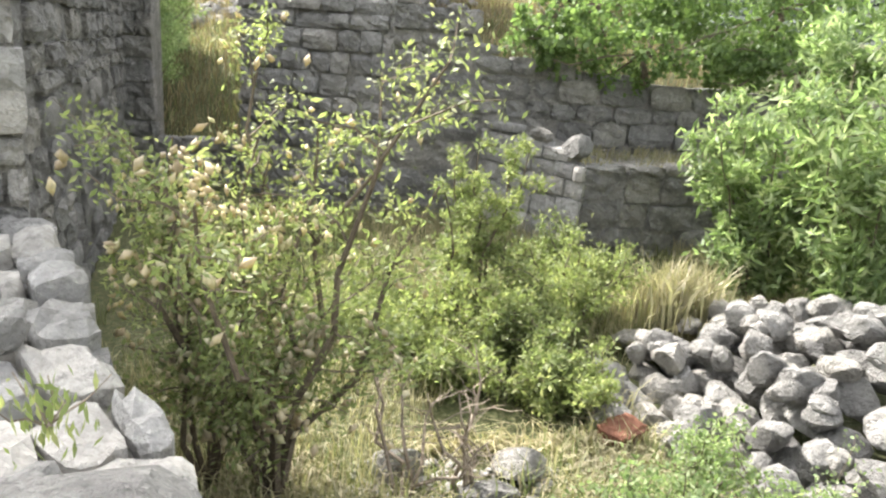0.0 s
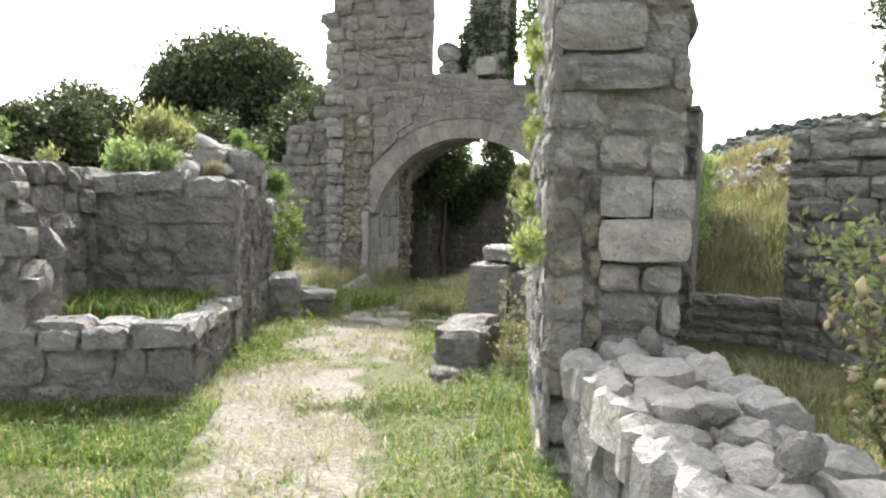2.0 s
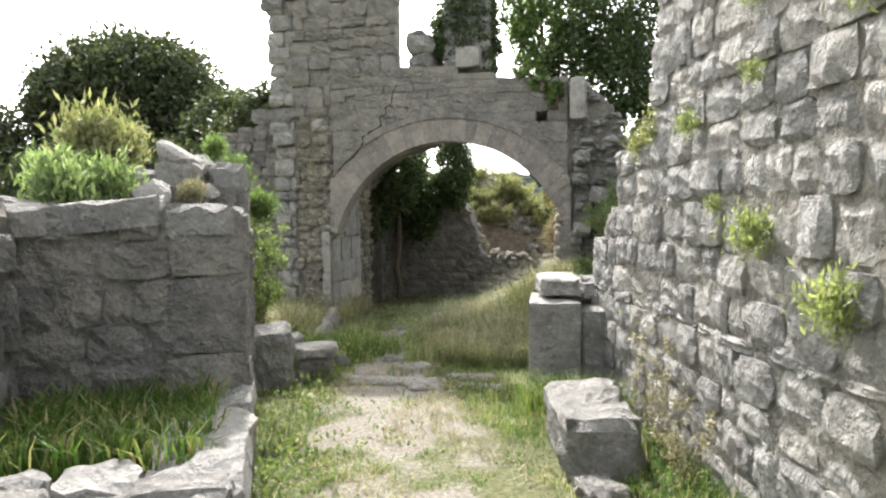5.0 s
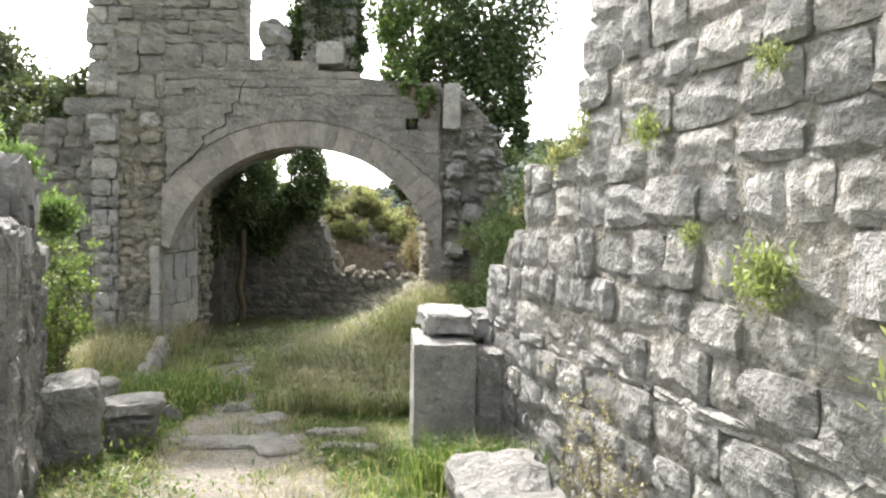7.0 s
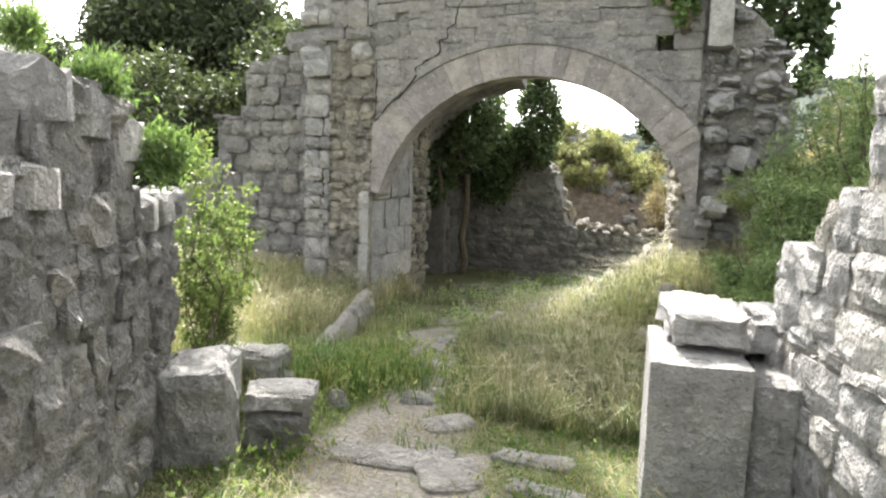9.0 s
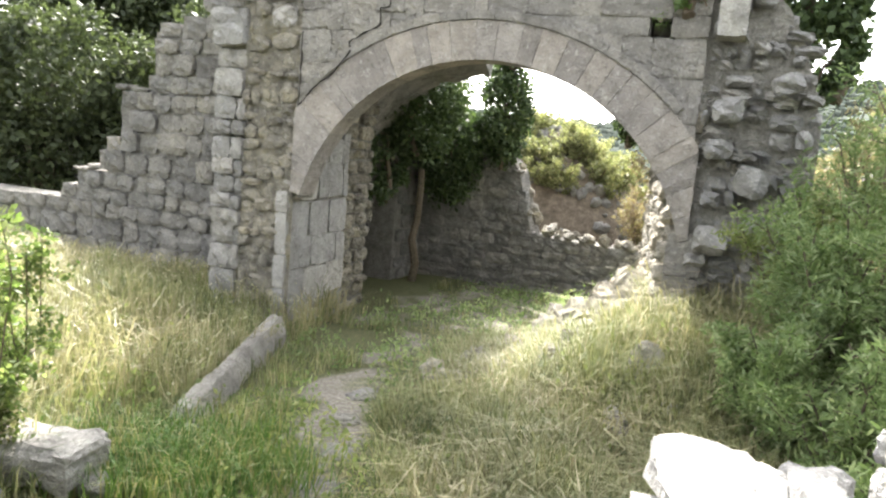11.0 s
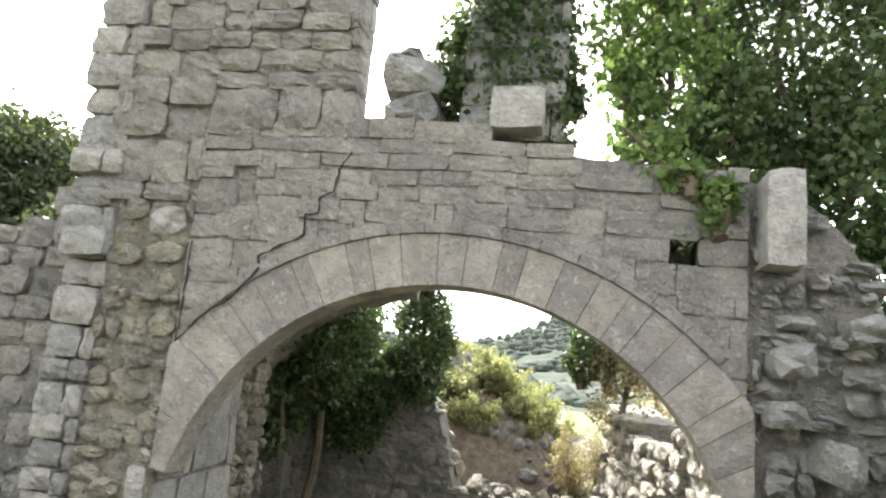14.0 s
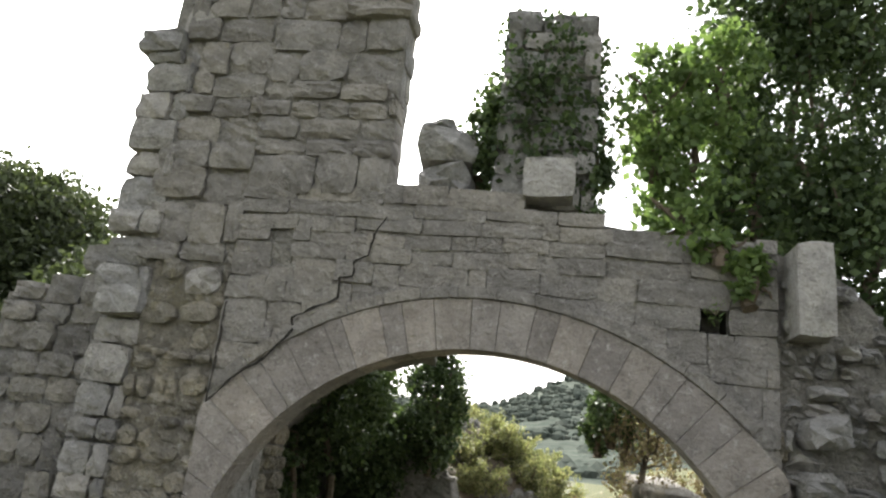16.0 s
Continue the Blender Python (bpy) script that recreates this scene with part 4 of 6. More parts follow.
lay(BW, DRK, bench, rng, 0.0, 3.4, -0.2, lambda s: lerp_at(BTOP, s), (0.12, 0.3), (0.14, 0.42), (-0.02, 0.022), 0.16, lambda c, z, w, h: noise.noise(Vector((c * 2, z * 2, 5))) < 0.5, 220, wobble=0.03)
pave(BW, 0.0, 0.9, 0.05, -0.42, 0.44, CAPS, bench, r3, (0.22, 0.4), 0.02, 0.12)
blocks([(BW.at(0.94, -0.2, 0.66), (0.2, 0.4, 0.3), (5, 4, 30)), (BW.at(1.02, -0.2, 1.02), (0.22, 0.4, 0.34), (5, 8, 30)), (BW.at(0.96, -0.45, 0.8), (0.24, 0.4, 0.5), (5, 8, 30))], [rock_mesh("stone", DARKST, 310 + i) for i in range(3)], bench)
pave(BW, 1.05, 3.4, 0.05, -0.5, 1.42, CAPS, bench, r3, (0.3, 0.55), 0.02, 0.14)
BX = Wall(LF.at(-1.45, 0, 0).to_2d(), (-0.51, 0.86), (0.86, 0.51), 1.45)
core("body", BX, [(0.06, 1.45, -0.5, -0.5, 0.34, 0.36)], 0.4, MORTAR, bench, -0.04)
mortar_face(BX, 0.0, 1.45, -0.2, lambda s: 0.38, DARKST, bench, -0.022, 0.034, 14)
lay(BX, DRK, bench, rng, 0.0, 1.45, -0.2, lambda s: 0.4, (0.12, 0.26), (0.12, 0.36), (-0.03, 0.015), 0.16, None, 60, wobble=0.03)
pave(BX, 0.0, 1.45, 0.04, -0.3, 0.42, CAPS, bench, r3, (0.22, 0.4), 0.02, 0.1)
BY = Wall(BW.at(1.02, 0, 0).to_2d(), (-0.51, 0.86), (0.86, 0.51), 1.2)
core("body", BY, [(0.05, 1.4, -0.5, -0.5, 1.36, 1.36)], 0.4, MORTAR, bench, -0.04)
lay(BY, DRK, bench, rng, 0.0, 1.4, 0.2, lambda s: 1.4, (0.12, 0.26), (0.14, 0.36), (-0.02, 0.022), 0.14, None, 60, wobble=0.03)
core("fill", BW, [(0.1, 1.0, -0.5, -0.5, 0.3, 0.3)], 1.5, GROUND, bench, -0.4)

# ---- ruined wall left of the gate ----
ruin = base("ruin_wall", -4.0, 1.2, -0.3, "stepped ruin of a grey block wall beside the gate", "wall", kind="structure")
RU = Wall((-7.6, 0.9), (1, 0), (0, -1), 5.0)
RSTEP = [(0.0, 0.55), (1.8, 0.65), (2.1, 0.95), (2.6, 1.35), (2.82, 1.95), (3.25, 2.15), (3.3, 2.65), (3.8, 2.8), (4.1, 3.1), (4.5, 3.25)]
core("body", RU, [(0.1 * i, 0.1 * i + 0.1, -0.6, -0.6, step_at(RSTEP, 0.1 * i + 0.05) - 0.05, step_at(RSTEP, 0.1 * i + 0.05) - 0.05) for i in range(51)], 0.55, MORTAR, ruin, -0.05)
mortar_face(RU, 0.0, 5.1, -0.5, lambda s: step_at(RSTEP, s) - 0.03, DARKST, ruin, -0.042, 0.02, 36, 0.05)
lay(RU, DRK, ruin, rng, 0.0, 5.1, -0.2, lambda s: step_at(RSTEP, s), (0.18, 0.28), (0.17, 0.36), (-0.015, 0.04), 0.2, None, 290, wobble=0.022)
far_wall = base("wall_far_west", -9, 4, -0.3, "low far ruin wall under dark trees", "wall", kind="structure")
FW = Wall((-13.5, 4.0), (1, 0), (0, -1), 7)
core("body", FW, [(0.25 * i, 0.25 * i + 0.25, -0.8, -0.8, 1.35, 1.35) for i in range(28)], 0.5, MORTAR, far_wall, -0.05)
lay(FW, BLK, far_wall, rng, 0, 7, -0.4, lambda s: 1.4, (0.2, 0.28), (0.2, 0.45), (-0.01, 0.04), 0.2, None, 150)

# ---- inner court behind the gate ----
court = base("court_wall", -0.5, 5.2, -0.6, "low dark rubble wall at the back of the gate passage", "wall", kind="structure")
CB = Wall((-3.2, 5.0), (1, 0), (0, -1), 6)
CBT = [(0, 2.2), (1.3, 2.1), (1.9, 1.8), (2.3, 1.3), (2.5, 0.6), (2.6, 0.32), (4.4, 0.25), (4.5, 1.3), (5.2, 1.4)]
core("body", CB, [(0.1 * i, 0.1 * i + 0.1, -1.2, -1.2, lerp_at(CBT, 0.1 * i), lerp_at(CBT, 0.1 * i + 0.1)) for i in range(52)], 0.6, MORTAR, court, -0.05)
mortar_face(CB, 0.0, 5.2, -0.5, lambda s: lerp_at(CBT, s) - 0.03, DARKST, court, -0.036, 0.025, 37, 0.05)
lay(CB, DRK, court, rng, 0, 5.2, -0.9, lambda s: lerp_at(CBT, s), (0.12, 0.24), (0.14, 0.36), (-0.02, 0.04), 0.2, None, 250)
side = base("court_side_wall", -2.4, 3.5, -0.6, "shaded side wall of the passage with a vault remnant", "wall", kind="structure")
CSW = Wall((-2.5, 1.9), (0.0, 1), (1, 0), 3.2)
# far stepped ruin on the skyline
far_ruin = base("far_ruin", -22.0, 5.0, -1.0, "distant stepped ruin standing among trees", "wall", kind="structure")
FR = Wall((-22.6, 4.5), (0.519, 0.855), (0.855, -0.519), 2.4)
core("body", FR, [(0.0, 0.75, -1.0, -1.0, 5.3, 5.3), (0.75, 1.6, -1.0, -1.0, 4.8, 4.7), (1.6, 2.4, -1.0, -1.0, 4.3, 4.2)], 0.8, MORTAR, far_ruin, -0.05)
lay(FR, DRK, far_ruin, rng, 0.0, 2.4, 2.5, lambda s: 5.35 if s < 0.75 else 4.8 if s < 1.6 else 4.3, (0.22, 0.34), (0.25, 0.5), (-0.02, 0.05), 0.2, None, 80)
core("body", CSW, [(0.0, 0.5, -1.2, -1.2, 3.0, 2.9), (0.5, 2.2, 1.5, 1.3, 2.9, 2.6), (2.2, 3.2, -1.2, -1.2, 2.6, 2.4)], 0.5, MORTAR, side, -0.05)
core("chamber_back", CSW, [(-0.4, 3.0, -1.2, -1.2, 2.4, 2.4)], 1.9, DARKST, side, -1.6)
core("chamber_side", CSW, [(-0.4, 0.0, -1.2, -1.2, 2.4, 2.4), (2.6, 3.0, -1.2, -1.2, 2.4, 2.4)], 1.6, DARKST, side, -0.5)
core("chamber_roof", CSW, [(-0.4, 3.0, 2.0, 2.0, 2.4, 2.4)], 1.9, DARKST, side, -0.5)
lay(CSW, DRK, side, rng, 0, 3.2, -0.8, lambda s: 2.9 - 0.15 * s, (0.14, 0.26), (0.16, 0.4), (-0.02, 0.04), 0.2, lambda c, z, w, h: not (0.48 < c + w / 2 and c - w / 2 < 2.22 and z < 1.45), 150)

# ---- garden walls beyond the pier ----
back = base("garden_wall", 6, -3, -0.3, "grey block wall behind the overgrown garden plot", "wall", kind="structure")
GB = Wall((4.82, -2.8), (0.802, -0.597), (-0.597, -0.802), 1.9)
GT = [(0.0, 2.0), (0.3, 2.1), (1.3, 2.02), (1.4, 1.85), (1.9, 1.95)]
core("body", GB, [(0.1 * i, 0.1 * i + 0.1, -0.8, -0.8, lerp_at(GT, 0.1 * i) - 0.04, lerp_at(GT, 0.1 * i + 0.1) - 0.04) for i in range(19)], 0.5, MORTAR, back, -0.05)
mortar_face(GB, 0.0, 1.9, -0.5, lambda s: lerp_at(GT, s) - 0.03, MORTAR, back, -0.03, 0.018, 31, 0.05)
lay(GB, BLK, back, rng, 0, 1.9, -0.5, lambda s: lerp_at(GT, s), (0.15, 0.24), (0.18, 0.42), (-0.01, 0.04), 0.2, None, 120)
GC = Wall((6.3, -3.9), (1, 0.02), (0, -1), 6)
GCT = [(0.0, 1.9), (0.85, 1.85), (0.95, 1.5), (1.4, 1.4), (2.5, 1.3), (6, 1.2)]
core("body", GC, [(0.2 * i, 0.2 * i + 0.2, -0.8, -0.8, lerp_at(GCT, 0.2 * i) - 0.04, lerp_at(GCT, 0.2 * i + 0.2) - 0.04) for i in range(30)], 0.5, MORTAR, back, -0.05)
mortar_face(GC, 0.0, 6.0, -0.5, lambda s: lerp_at(GCT, s) - 0.03, DARKST, back, -0.03, 0.018, 32, 0.05)
lay(GC, DRK, back, rng, 0, 6.0, -0.5, lambda s: lerp_at(GCT, s), (0.16, 0.3), (0.2, 0.5), (-0.01, 0.05), 0.2, None, 170)
terrace = base("terrace_wall", 9.0, -5.0, -0.4, "terrace wall with a pale corner painted as sunlit and dry grass on top", "wall", kind="structure")
TW = Wall((7.98, -5.05), (1, 0.04), (0, -1), 4.5)
core("body", TW, [(0.0, 4.5, -0.9, -0.9, 0.5, 0.6)], 1.1, MORTAR, terrace, -0.05)
mortar_face(TW, 0.0, 4.5, -0.5, lambda s: 0.52 + 0.02 * s, DARKST, terrace, -0.03, 0.018, 33, 0.05)
lay(TW, DRK, terrace, rng, 0, 4.5, -0.6, lambda s: 0.55 + 0.02 * s, (0.16, 0.28), (0.2, 0.45), (-0.01, 0.04), 0.2, None, 100)
# sunlit side of the corner: the light is put into its pale stone
TX = Wall((7.98, -5.05), (-0.5, 0.86), (-0.86, -0.5), 1.35)
core("body", TX, [(0.03, 1.35, -0.9, -0.9, 0.5, 0.75)], 0.6, MORTAR, terrace, -0.05)
mortar_face(TX, 0.0, 1.35, -0.5, lambda s: 0.52 + 0.2 * s, MORTAR, terrace, -0.03, 0.018, 34, 0.05)
lay(TX, PAL, terrace, rng, 0, 1.35, -0.6, lambda s: 0.55 + 0.2 * s, (0.14, 0.26), (0.18, 0.36), (0.0, 0.03), 0.2, None, 50)
blocks([((8.0, -4.8, 0.66), (0.4, 0.36, 0.28), (5, 4, 20)), ((7.75, -4.5, 0.72), (0.3, 0.3, 0.2), (5, 4, 60))], rocks, terrace)
# wall stub between pier and garden wall, with a window gap
stub = base("garden_side_wall", 4.0, -5.5, -0.3, "inner face of the tall wall towards the garden", "wall", kind="structure")
GS = Wall((4.27, -7.4), (-0.13, 1), (1, 0.13), 4.6)
core("body", GS, [(0.0, 4.6, -0.8, -0.8, 2.4, 2.4)], 0.1, MORTAR, stub, -0.05)
mortar_face(GS, 0.0, 4.6, -0.5, lambda s: 2.4, DARKST, stub, -0.03, 0.018, 35, 0.05)
lay(GS, DRK, stub, rng, 0.0, 4.6, -0.5, lambda s: 2.45, (0.12, 0.22), (0.16, 0.4), (-0.02, 0.03), 0.16, None, 250)
GJ = Wall((3.6, -2.82), (1, -0.03), (0, -1), 0.36)
core("jamb", GJ, [(0.0, 0.34, -0.8, -0.8, 2.35, 2.3)], 0.5, MORTAR, stub, -0.05)
lay(GJ, DRK, stub, rng, 0.0, 0.36, -0.5, lambda s: 2.42 if s < 0.2 else 2.3, (0.14, 0.26), (0.2, 0.4), (-0.01, 0.04), 0.2, None, 40)
slope = base("gap_wall", 4.4, -2.6, -0.3, "low broken wall in the gap of the garden wall", "wall", kind="structure")
GG = Wall((3.6, -2.7), (1, -0.05), (0, -1), 1.3)
core("body", GG, [(0.0, 1.3, -0.8, -0.8, 0.25, 0.25)], 0.4, MORTAR, slope, -0.05)
lay(GG, DRK, slope, rng, 0, 1.3, -0.5, lambda s: 0.3, (0.1, 0.16), (0.2, 0.4), (-0.01, 0.03), 0.2, None, 60)

# vault remnant over the left part of the passage, lengthened to shade the floor
vv, vf = [], []
VN, VY = 18, [0.56 + 0.16 * k for k in range(18)]
for i in range(VN + 1):
    a = math.pi * (0.5 + 0.5 * (1 - i / VN))
    x, z = -0.75 + 1.85 * math.cos(a), 0.75 + 1.75 * math.sin(a)
    for y in VY:
        d = 0.12 * noise.noise(Vector((x * 3, y * 3, z * 3))) + 0.05 * noise.noise(Vector((x * 9, y * 9, z * 9))) * (y > 0.6)
        vv += [(x + d, y, z + d), (x, y, z + 0.35)]
W2 = 2 * len(VY)
for i in range(VN):
    for j in range(len(VY) - 1):
        if j > 14 + 3 * noise.noise(Vector((i * 0.4, 2, 0))) + (2 if i < 9 else 0):
            continue
        a, b = i * W2 + j * 2, (i + 1) * W2 + j * 2
        vf += [(a, a + 2, b + 2, b), (a + 1, b + 1, b + 3, a + 3)]
        vf += [(a, b, b + 1, a + 1), (a + 2, a + 3, b + 3, b + 2), (a, a + 1, a + 3, a + 2), (b, b + 2, b + 3, b + 1)]
vault = link_mesh("vault_remnant", vv, vf, DARKST)
tagged(vault, "broken remnant of a dark rubble barrel vault, lengthened to shade the passage", "vault", kind="structure")

# ---- loose stones and cut blocks ----
def cut_block(name, x, y, z, sx, sy, sz, turn, label, mat, seed, chip=0.02, category="stone block"):
    """A squared block with worn arrises and a chipped top."""
    r = random.Random(seed)
    bm = bmesh.new()
    bmesh.ops.create_cube(bm, size=1)
    bmesh.ops.subdivide_edges(bm, edges=bm.edges[:], cuts=5, use_grid_fill=True)
    for v in bm.verts:
        v.co = Vector((v.co.x * sx, v.co.y * sy, (v.co.z + 0.5) * sz))
        n = noise.noise(v.co * 5 + Vector((seed, 0, 0)))
        f = noise.noise(v.co * 14 + Vector((0, seed, 0)))
        ex = sum(abs(abs(c) - h) < 1e-4 for c, h in ((v.co.x, sx / 2), (v.co.y, sy / 2), (v.co.z - sz / 2, sz / 2)))
        v.co += Vector((v.co.x, v.co.y, v.co.z - sz / 2)).normalized() * (chip * n + chip * 0.6 * f - chip * 0.7 * (ex > 1))
    ob = part(name, bm, mat)
    ob.matrix_basis = pose(x, y, z, 0, 0, turn)
    return tagged(ob, label, category)


cut_block("stone_block", 2.09, -3.87, -0.3, 0.4, 0.72, 0.9, 8, "squared grey stone block standing in the grass", GREY, 3, 0.012)
cut_block("stone_block", 2.4, -3.85, -0.3, 0.2, 0.6, 0.84, 6, "rough grey stone wedged beside a squared block", GREY, 4, 0.03)
cut_block("stone_slab", 2.09, -3.72, 0.61, 0.33, 0.62, 0.16, 14, "broken pale slab lying on the squared block", PALE, 5, 0.06, "stone slab")
cut_block("stone_slab", 2.36, -3.58, 0.56, 0.22, 0.46, 0.18, 10, "broken pale slab lying on the squared block", PALE, 6, 0.06, "stone slab")
cut_block("boulder", 2.52, -5.62, -0.15, 0.42, 0.95, 0.43, 14, "pale flat-topped boulder lying beside the path", LOOSE, 8, 0.08, "boulder")
cut_block("boulder", 2.62, -6.3, -0.1, 0.2, 0.24, 0.14, 34, "small pale stone half sunk in turf", LOOSE, 9, 0.03, "boulder")
cut_block("stone_block", -0.14, -4.52, -0.2, 0.34, 0.42, 0.58, 28, "low grey block at the end of the wall", GREY, 11, 0.05)
cut_block("stone_block", -0.4, -4.2, -0.2, 0.3, 0.34, 0.4, 50, "low grey block at the end of the wall", GREY, 12, 0.06)
cut_block("stone_slab", 0.08, -4.2, -0.2, 0.3, 0.3, 0.3, 20, "layered grey slab lying on small stones", GREY, 13, 0.06, "stone slab")
cut_block("stone_slab", 0.1, -4.2, 0.09, 0.34, 0.32, 0.1, 28, "layered grey slab lying on small stones", GREY, 14, 0.05, "stone slab")
for k, (x, y, sx, sy, tn) in enumerate(((0.62, -4.12, 0.42, 0.2, 10), (1.05, -4.15, 0.26, 0.3, 30), (1.36, -3.8, 0.36, 0.13, 2), (1.5, -4.15, 0.34, 0.1, -4), (0.78, -3.55, 0.26, 0.16, 50), (0.42, -3.2, 0.17, 0.14, 15), (0.88, -4.0, 0.2, 0.14, 70), (0.3, -2.75, 0.2, 0.15, 70), (0.45, -2.95, 0.13, 0.1, 20), (0.12, -2.3, 0.22, 0.14, 0), (-0.05, -1.8, 0.17, 0.14, 30), (-0.2, -1.3, 0.2, 0.13, 60))):
    cut_block("paving_stone", x, y, ground_z(x, y) - 0.075, sx * 1.15, sy * 1.15, 0.11, tn, "worn flat paving stone sunk in the path", LOOSE, 20 + k, 0.03, "paving stone")
kerb = cut_block("kerb_stone", -1.12, -1.5, -0.34, 0.2, 2.3, 0.3, 21, "long rounded kerb stone running to the gate jamb", LOOSE, 40, 0.06, "kerb")
for v in kerb.data.vertices:
    v.co.x *= 1 - 0.5 * smooth01(0.45, 1.05, v.co.z / 0.3)
    v.co.x += 0.02 * noise.noise(Vector((0, v.co.y * 2.2, 4)))
    v.co.z += 0.02 * noise.noise(Vector((3, v.co.y * 2.6, 1))) * (v.co.z > 0.1)
cut_block("stone_block", -0.75, -3.4, -0.1, 0.5, 0.34, 0.2, 10, "flat grey stone in the weeds", GREY, 41, 0.04)
for k, (x, y, sz) in enumerate(((1.68, -0.95, 0.3), (1.6, -1.5, 0.2), (1.9, -1.3, 0.16), (1.3, -0.6, 0.14))):
    ob = new("boulder", rocks[k])
    ob.matrix_basis = Matrix.Translation((x, y, ground_z(x, y) + sz * 0.3)) @ Matrix.Diagonal((sz, sz, sz * 1.1, 1))
    tagged(ob, "pale loose stone in tall grass", "boulder", "stones in the grass")
r4 = random.Random(31)
scree = base("rubble_heap", 1.1, 1.4, 0.0, "spill of pale broken stones on the passage slope", "rubble")
blks = []
for k in range(270):
    t = r4.random()
    x, y = 0.15 + 0.4 * t + 1.0 * r4.random(), -0.95 + 3.6 * t
    w = r4.uniform(0.08, 0.36) * (0.7 + 0.5 * r4.random())
    blks.append(((x, y, ground_z(x, y) + w * r4.uniform(0.2, 0.7)), (w, w * r4.uniform(0.7, 1.1), w * r4.uniform(0.5, 0.9)), (r4.uniform(0, 360), r4.uniform(0, 360), r4.uniform(0, 360))))
blocks(blks, [rock_mesh("stone", RUBBLE, 400 + i, 1) for i in range(6)], scree)
pile = base("stone_pile", 8.2, -8.2, -0.3, "heap of pale grey fieldstones in the garden", "stone pile")
small = [rock_mesh("stone", LOOSE, 430 + i, 2) for i in range(9)]
blks = []
for k in range(170):
    u, v = r4.random(), r4.random()
    x, y = 7.1 + 2.0 * u, -9.3 + 2.2 * v
    h = 0.55 * smooth01(0.0, 0.7, u) * (1 - 0.5 * abs(v - 0.45) * 2)
    if r4.random() > 0.35 + u:
        continue
    w = r4.uniform(0.14, 0.27)
    blks.append(((x, y, -0.25 + h + r4.uniform(-0.06, 0.08)), (w * 1.15, w, w * r4.uniform(0.75, 1)), (r4.uniform(-30, 30), r4.uniform(-30, 30), r4.uniform(0, 360))))
for u in range(9):
    for v in range(9):
        x, y = 7.3 + 0.2 * u, -9.2 + 0.22 * v
        h = 0.5 * smooth01(0.0, 0.7, u / 9) * (1 - 0.5 * abs(v / 9 - 0.45) * 2)
        blks.append(((x, y, -0.33 + h), (0.3, 0.3, 0.26), (r4.uniform(-30, 30), 10, r4.uniform(0, 360))))
blocks(blks, small, pile)
for k, (x, y) in enumerate(((6.25, -8.55), (6.0, -8.75), (6.45, -8.35), (7.0, -8.0), (5.9, -8.3))):
    ob = new("boulder", small[k])
    ob.matrix_basis = Matrix.Translation((x, y, ground_z(x, y) + 0.06)) @ Matrix.Diagonal((0.3, 0.24, 0.2, 1))
    tagged(ob, "pale loose stone in dry straw", "boulder", "stones in the garden")
cut_block("broken_tile", 7.02, -8.15, -0.28, 0.26, 0.18, 0.1, 30, "broken red-brown clay tile by the stone heap", REDBARK, 55, 0.03, "tile")

blocks([((-1.37, 0.1, 2.89), (0.125, 0.1, 0.195), (0, 0, 180))], DRK, arch_wall)
# cracks that open between the courses over the arch, drawn as flat dark strips
cr, rc = bmesh.new(), random.Random(3)
RING_CRACK = [(-1.69, 1.82), (-1.53, 1.99), (-1.35, 2.12), (-1.17, 2.33)]
FIELD_CRACK = [(-1.17, 2.33), (-1.21, 2.41), (-0.91, 2.56), (-0.92, 2.7), (-0.83, 2.72), (-0.83, 2.82), (-0.74, 2.86), (-0.72, 3.02), (-0.65, 3.13)]
JOINT = [(-1.69, 2.49), (-1.69, 2.13), (-1.7, 1.79)]
for (ax, az), (bx, bz), cy in [(a, b, y) for line, y in ((RING_CRACK, -0.045), (FIELD_CRACK, -0.019), (JOINT, -0.019)) for a, b in zip(line, line[1:])]:
    ln = math.hypot(bx - ax, bz - az)
    nx_, nz_ = -(bz - az) / ln, (bx - ax) / ln
    row, k = [], max(3, int(ln / 0.04))
    for i in range(k + 1):
        t = i / k
        w = rc.uniform(0.003, 0.012)
        px, pz = ax + (bx - ax) * t + rc.uniform(-0.006, 0.006), az + (bz - az) * t + rc.uniform(-0.006, 0.006)
        row.append((cr.verts.new((px + nx_ * w, cy, pz + nz_ * w)), cr.verts.new((px - nx_ * w, cy, pz - nz_ * w))))
    for (a, b), (c, d) in zip(row, row[1:]):
        cr.faces.new((a, b, d, c))
CRACK = plain_material("crack_and_hole_shade", (0.02, 0.019, 0.017), (0.05, 0.046, 0.04), 30)
keep(part("crack", cr, CRACK), arch_wall)
# beam holes lined near-black: the shade inside is put into the colour
for hx, hz, w, h in HOLES:
    bm = bmesh.new()
    bmesh.ops.create_cube(bm, size=1)
    for f in [f for f in bm.faces if f.normal.y < -0.5]:
        bm.faces.remove(f)
    for v in bm.verts:
        v.co = Vector((hx + v.co.x * w * 0.96, 0.18 + v.co.y * 0.24, hz + v.co.z * h * 0.96))
    keep(part("beam_hole", bm, CRACK), arch_wall)

# ---- plants ----
nrg = np.random.default_rng(4)


def scatter(n, x0, x1, y0, y1, ok, sink=0.01):
    out = []
    for x, y in zip(nrg.uniform(x0, x1, n), nrg.uniform(y0, y1, n)):
        if ok(x, y):
            out.append((x, y, ground_z(x, y) - sink))
    return out


def clump(x, y, f=1.6, cut=0.0, seed=0.0):
    return noise.noise(Vector((x * f, y * f, seed))) > cut


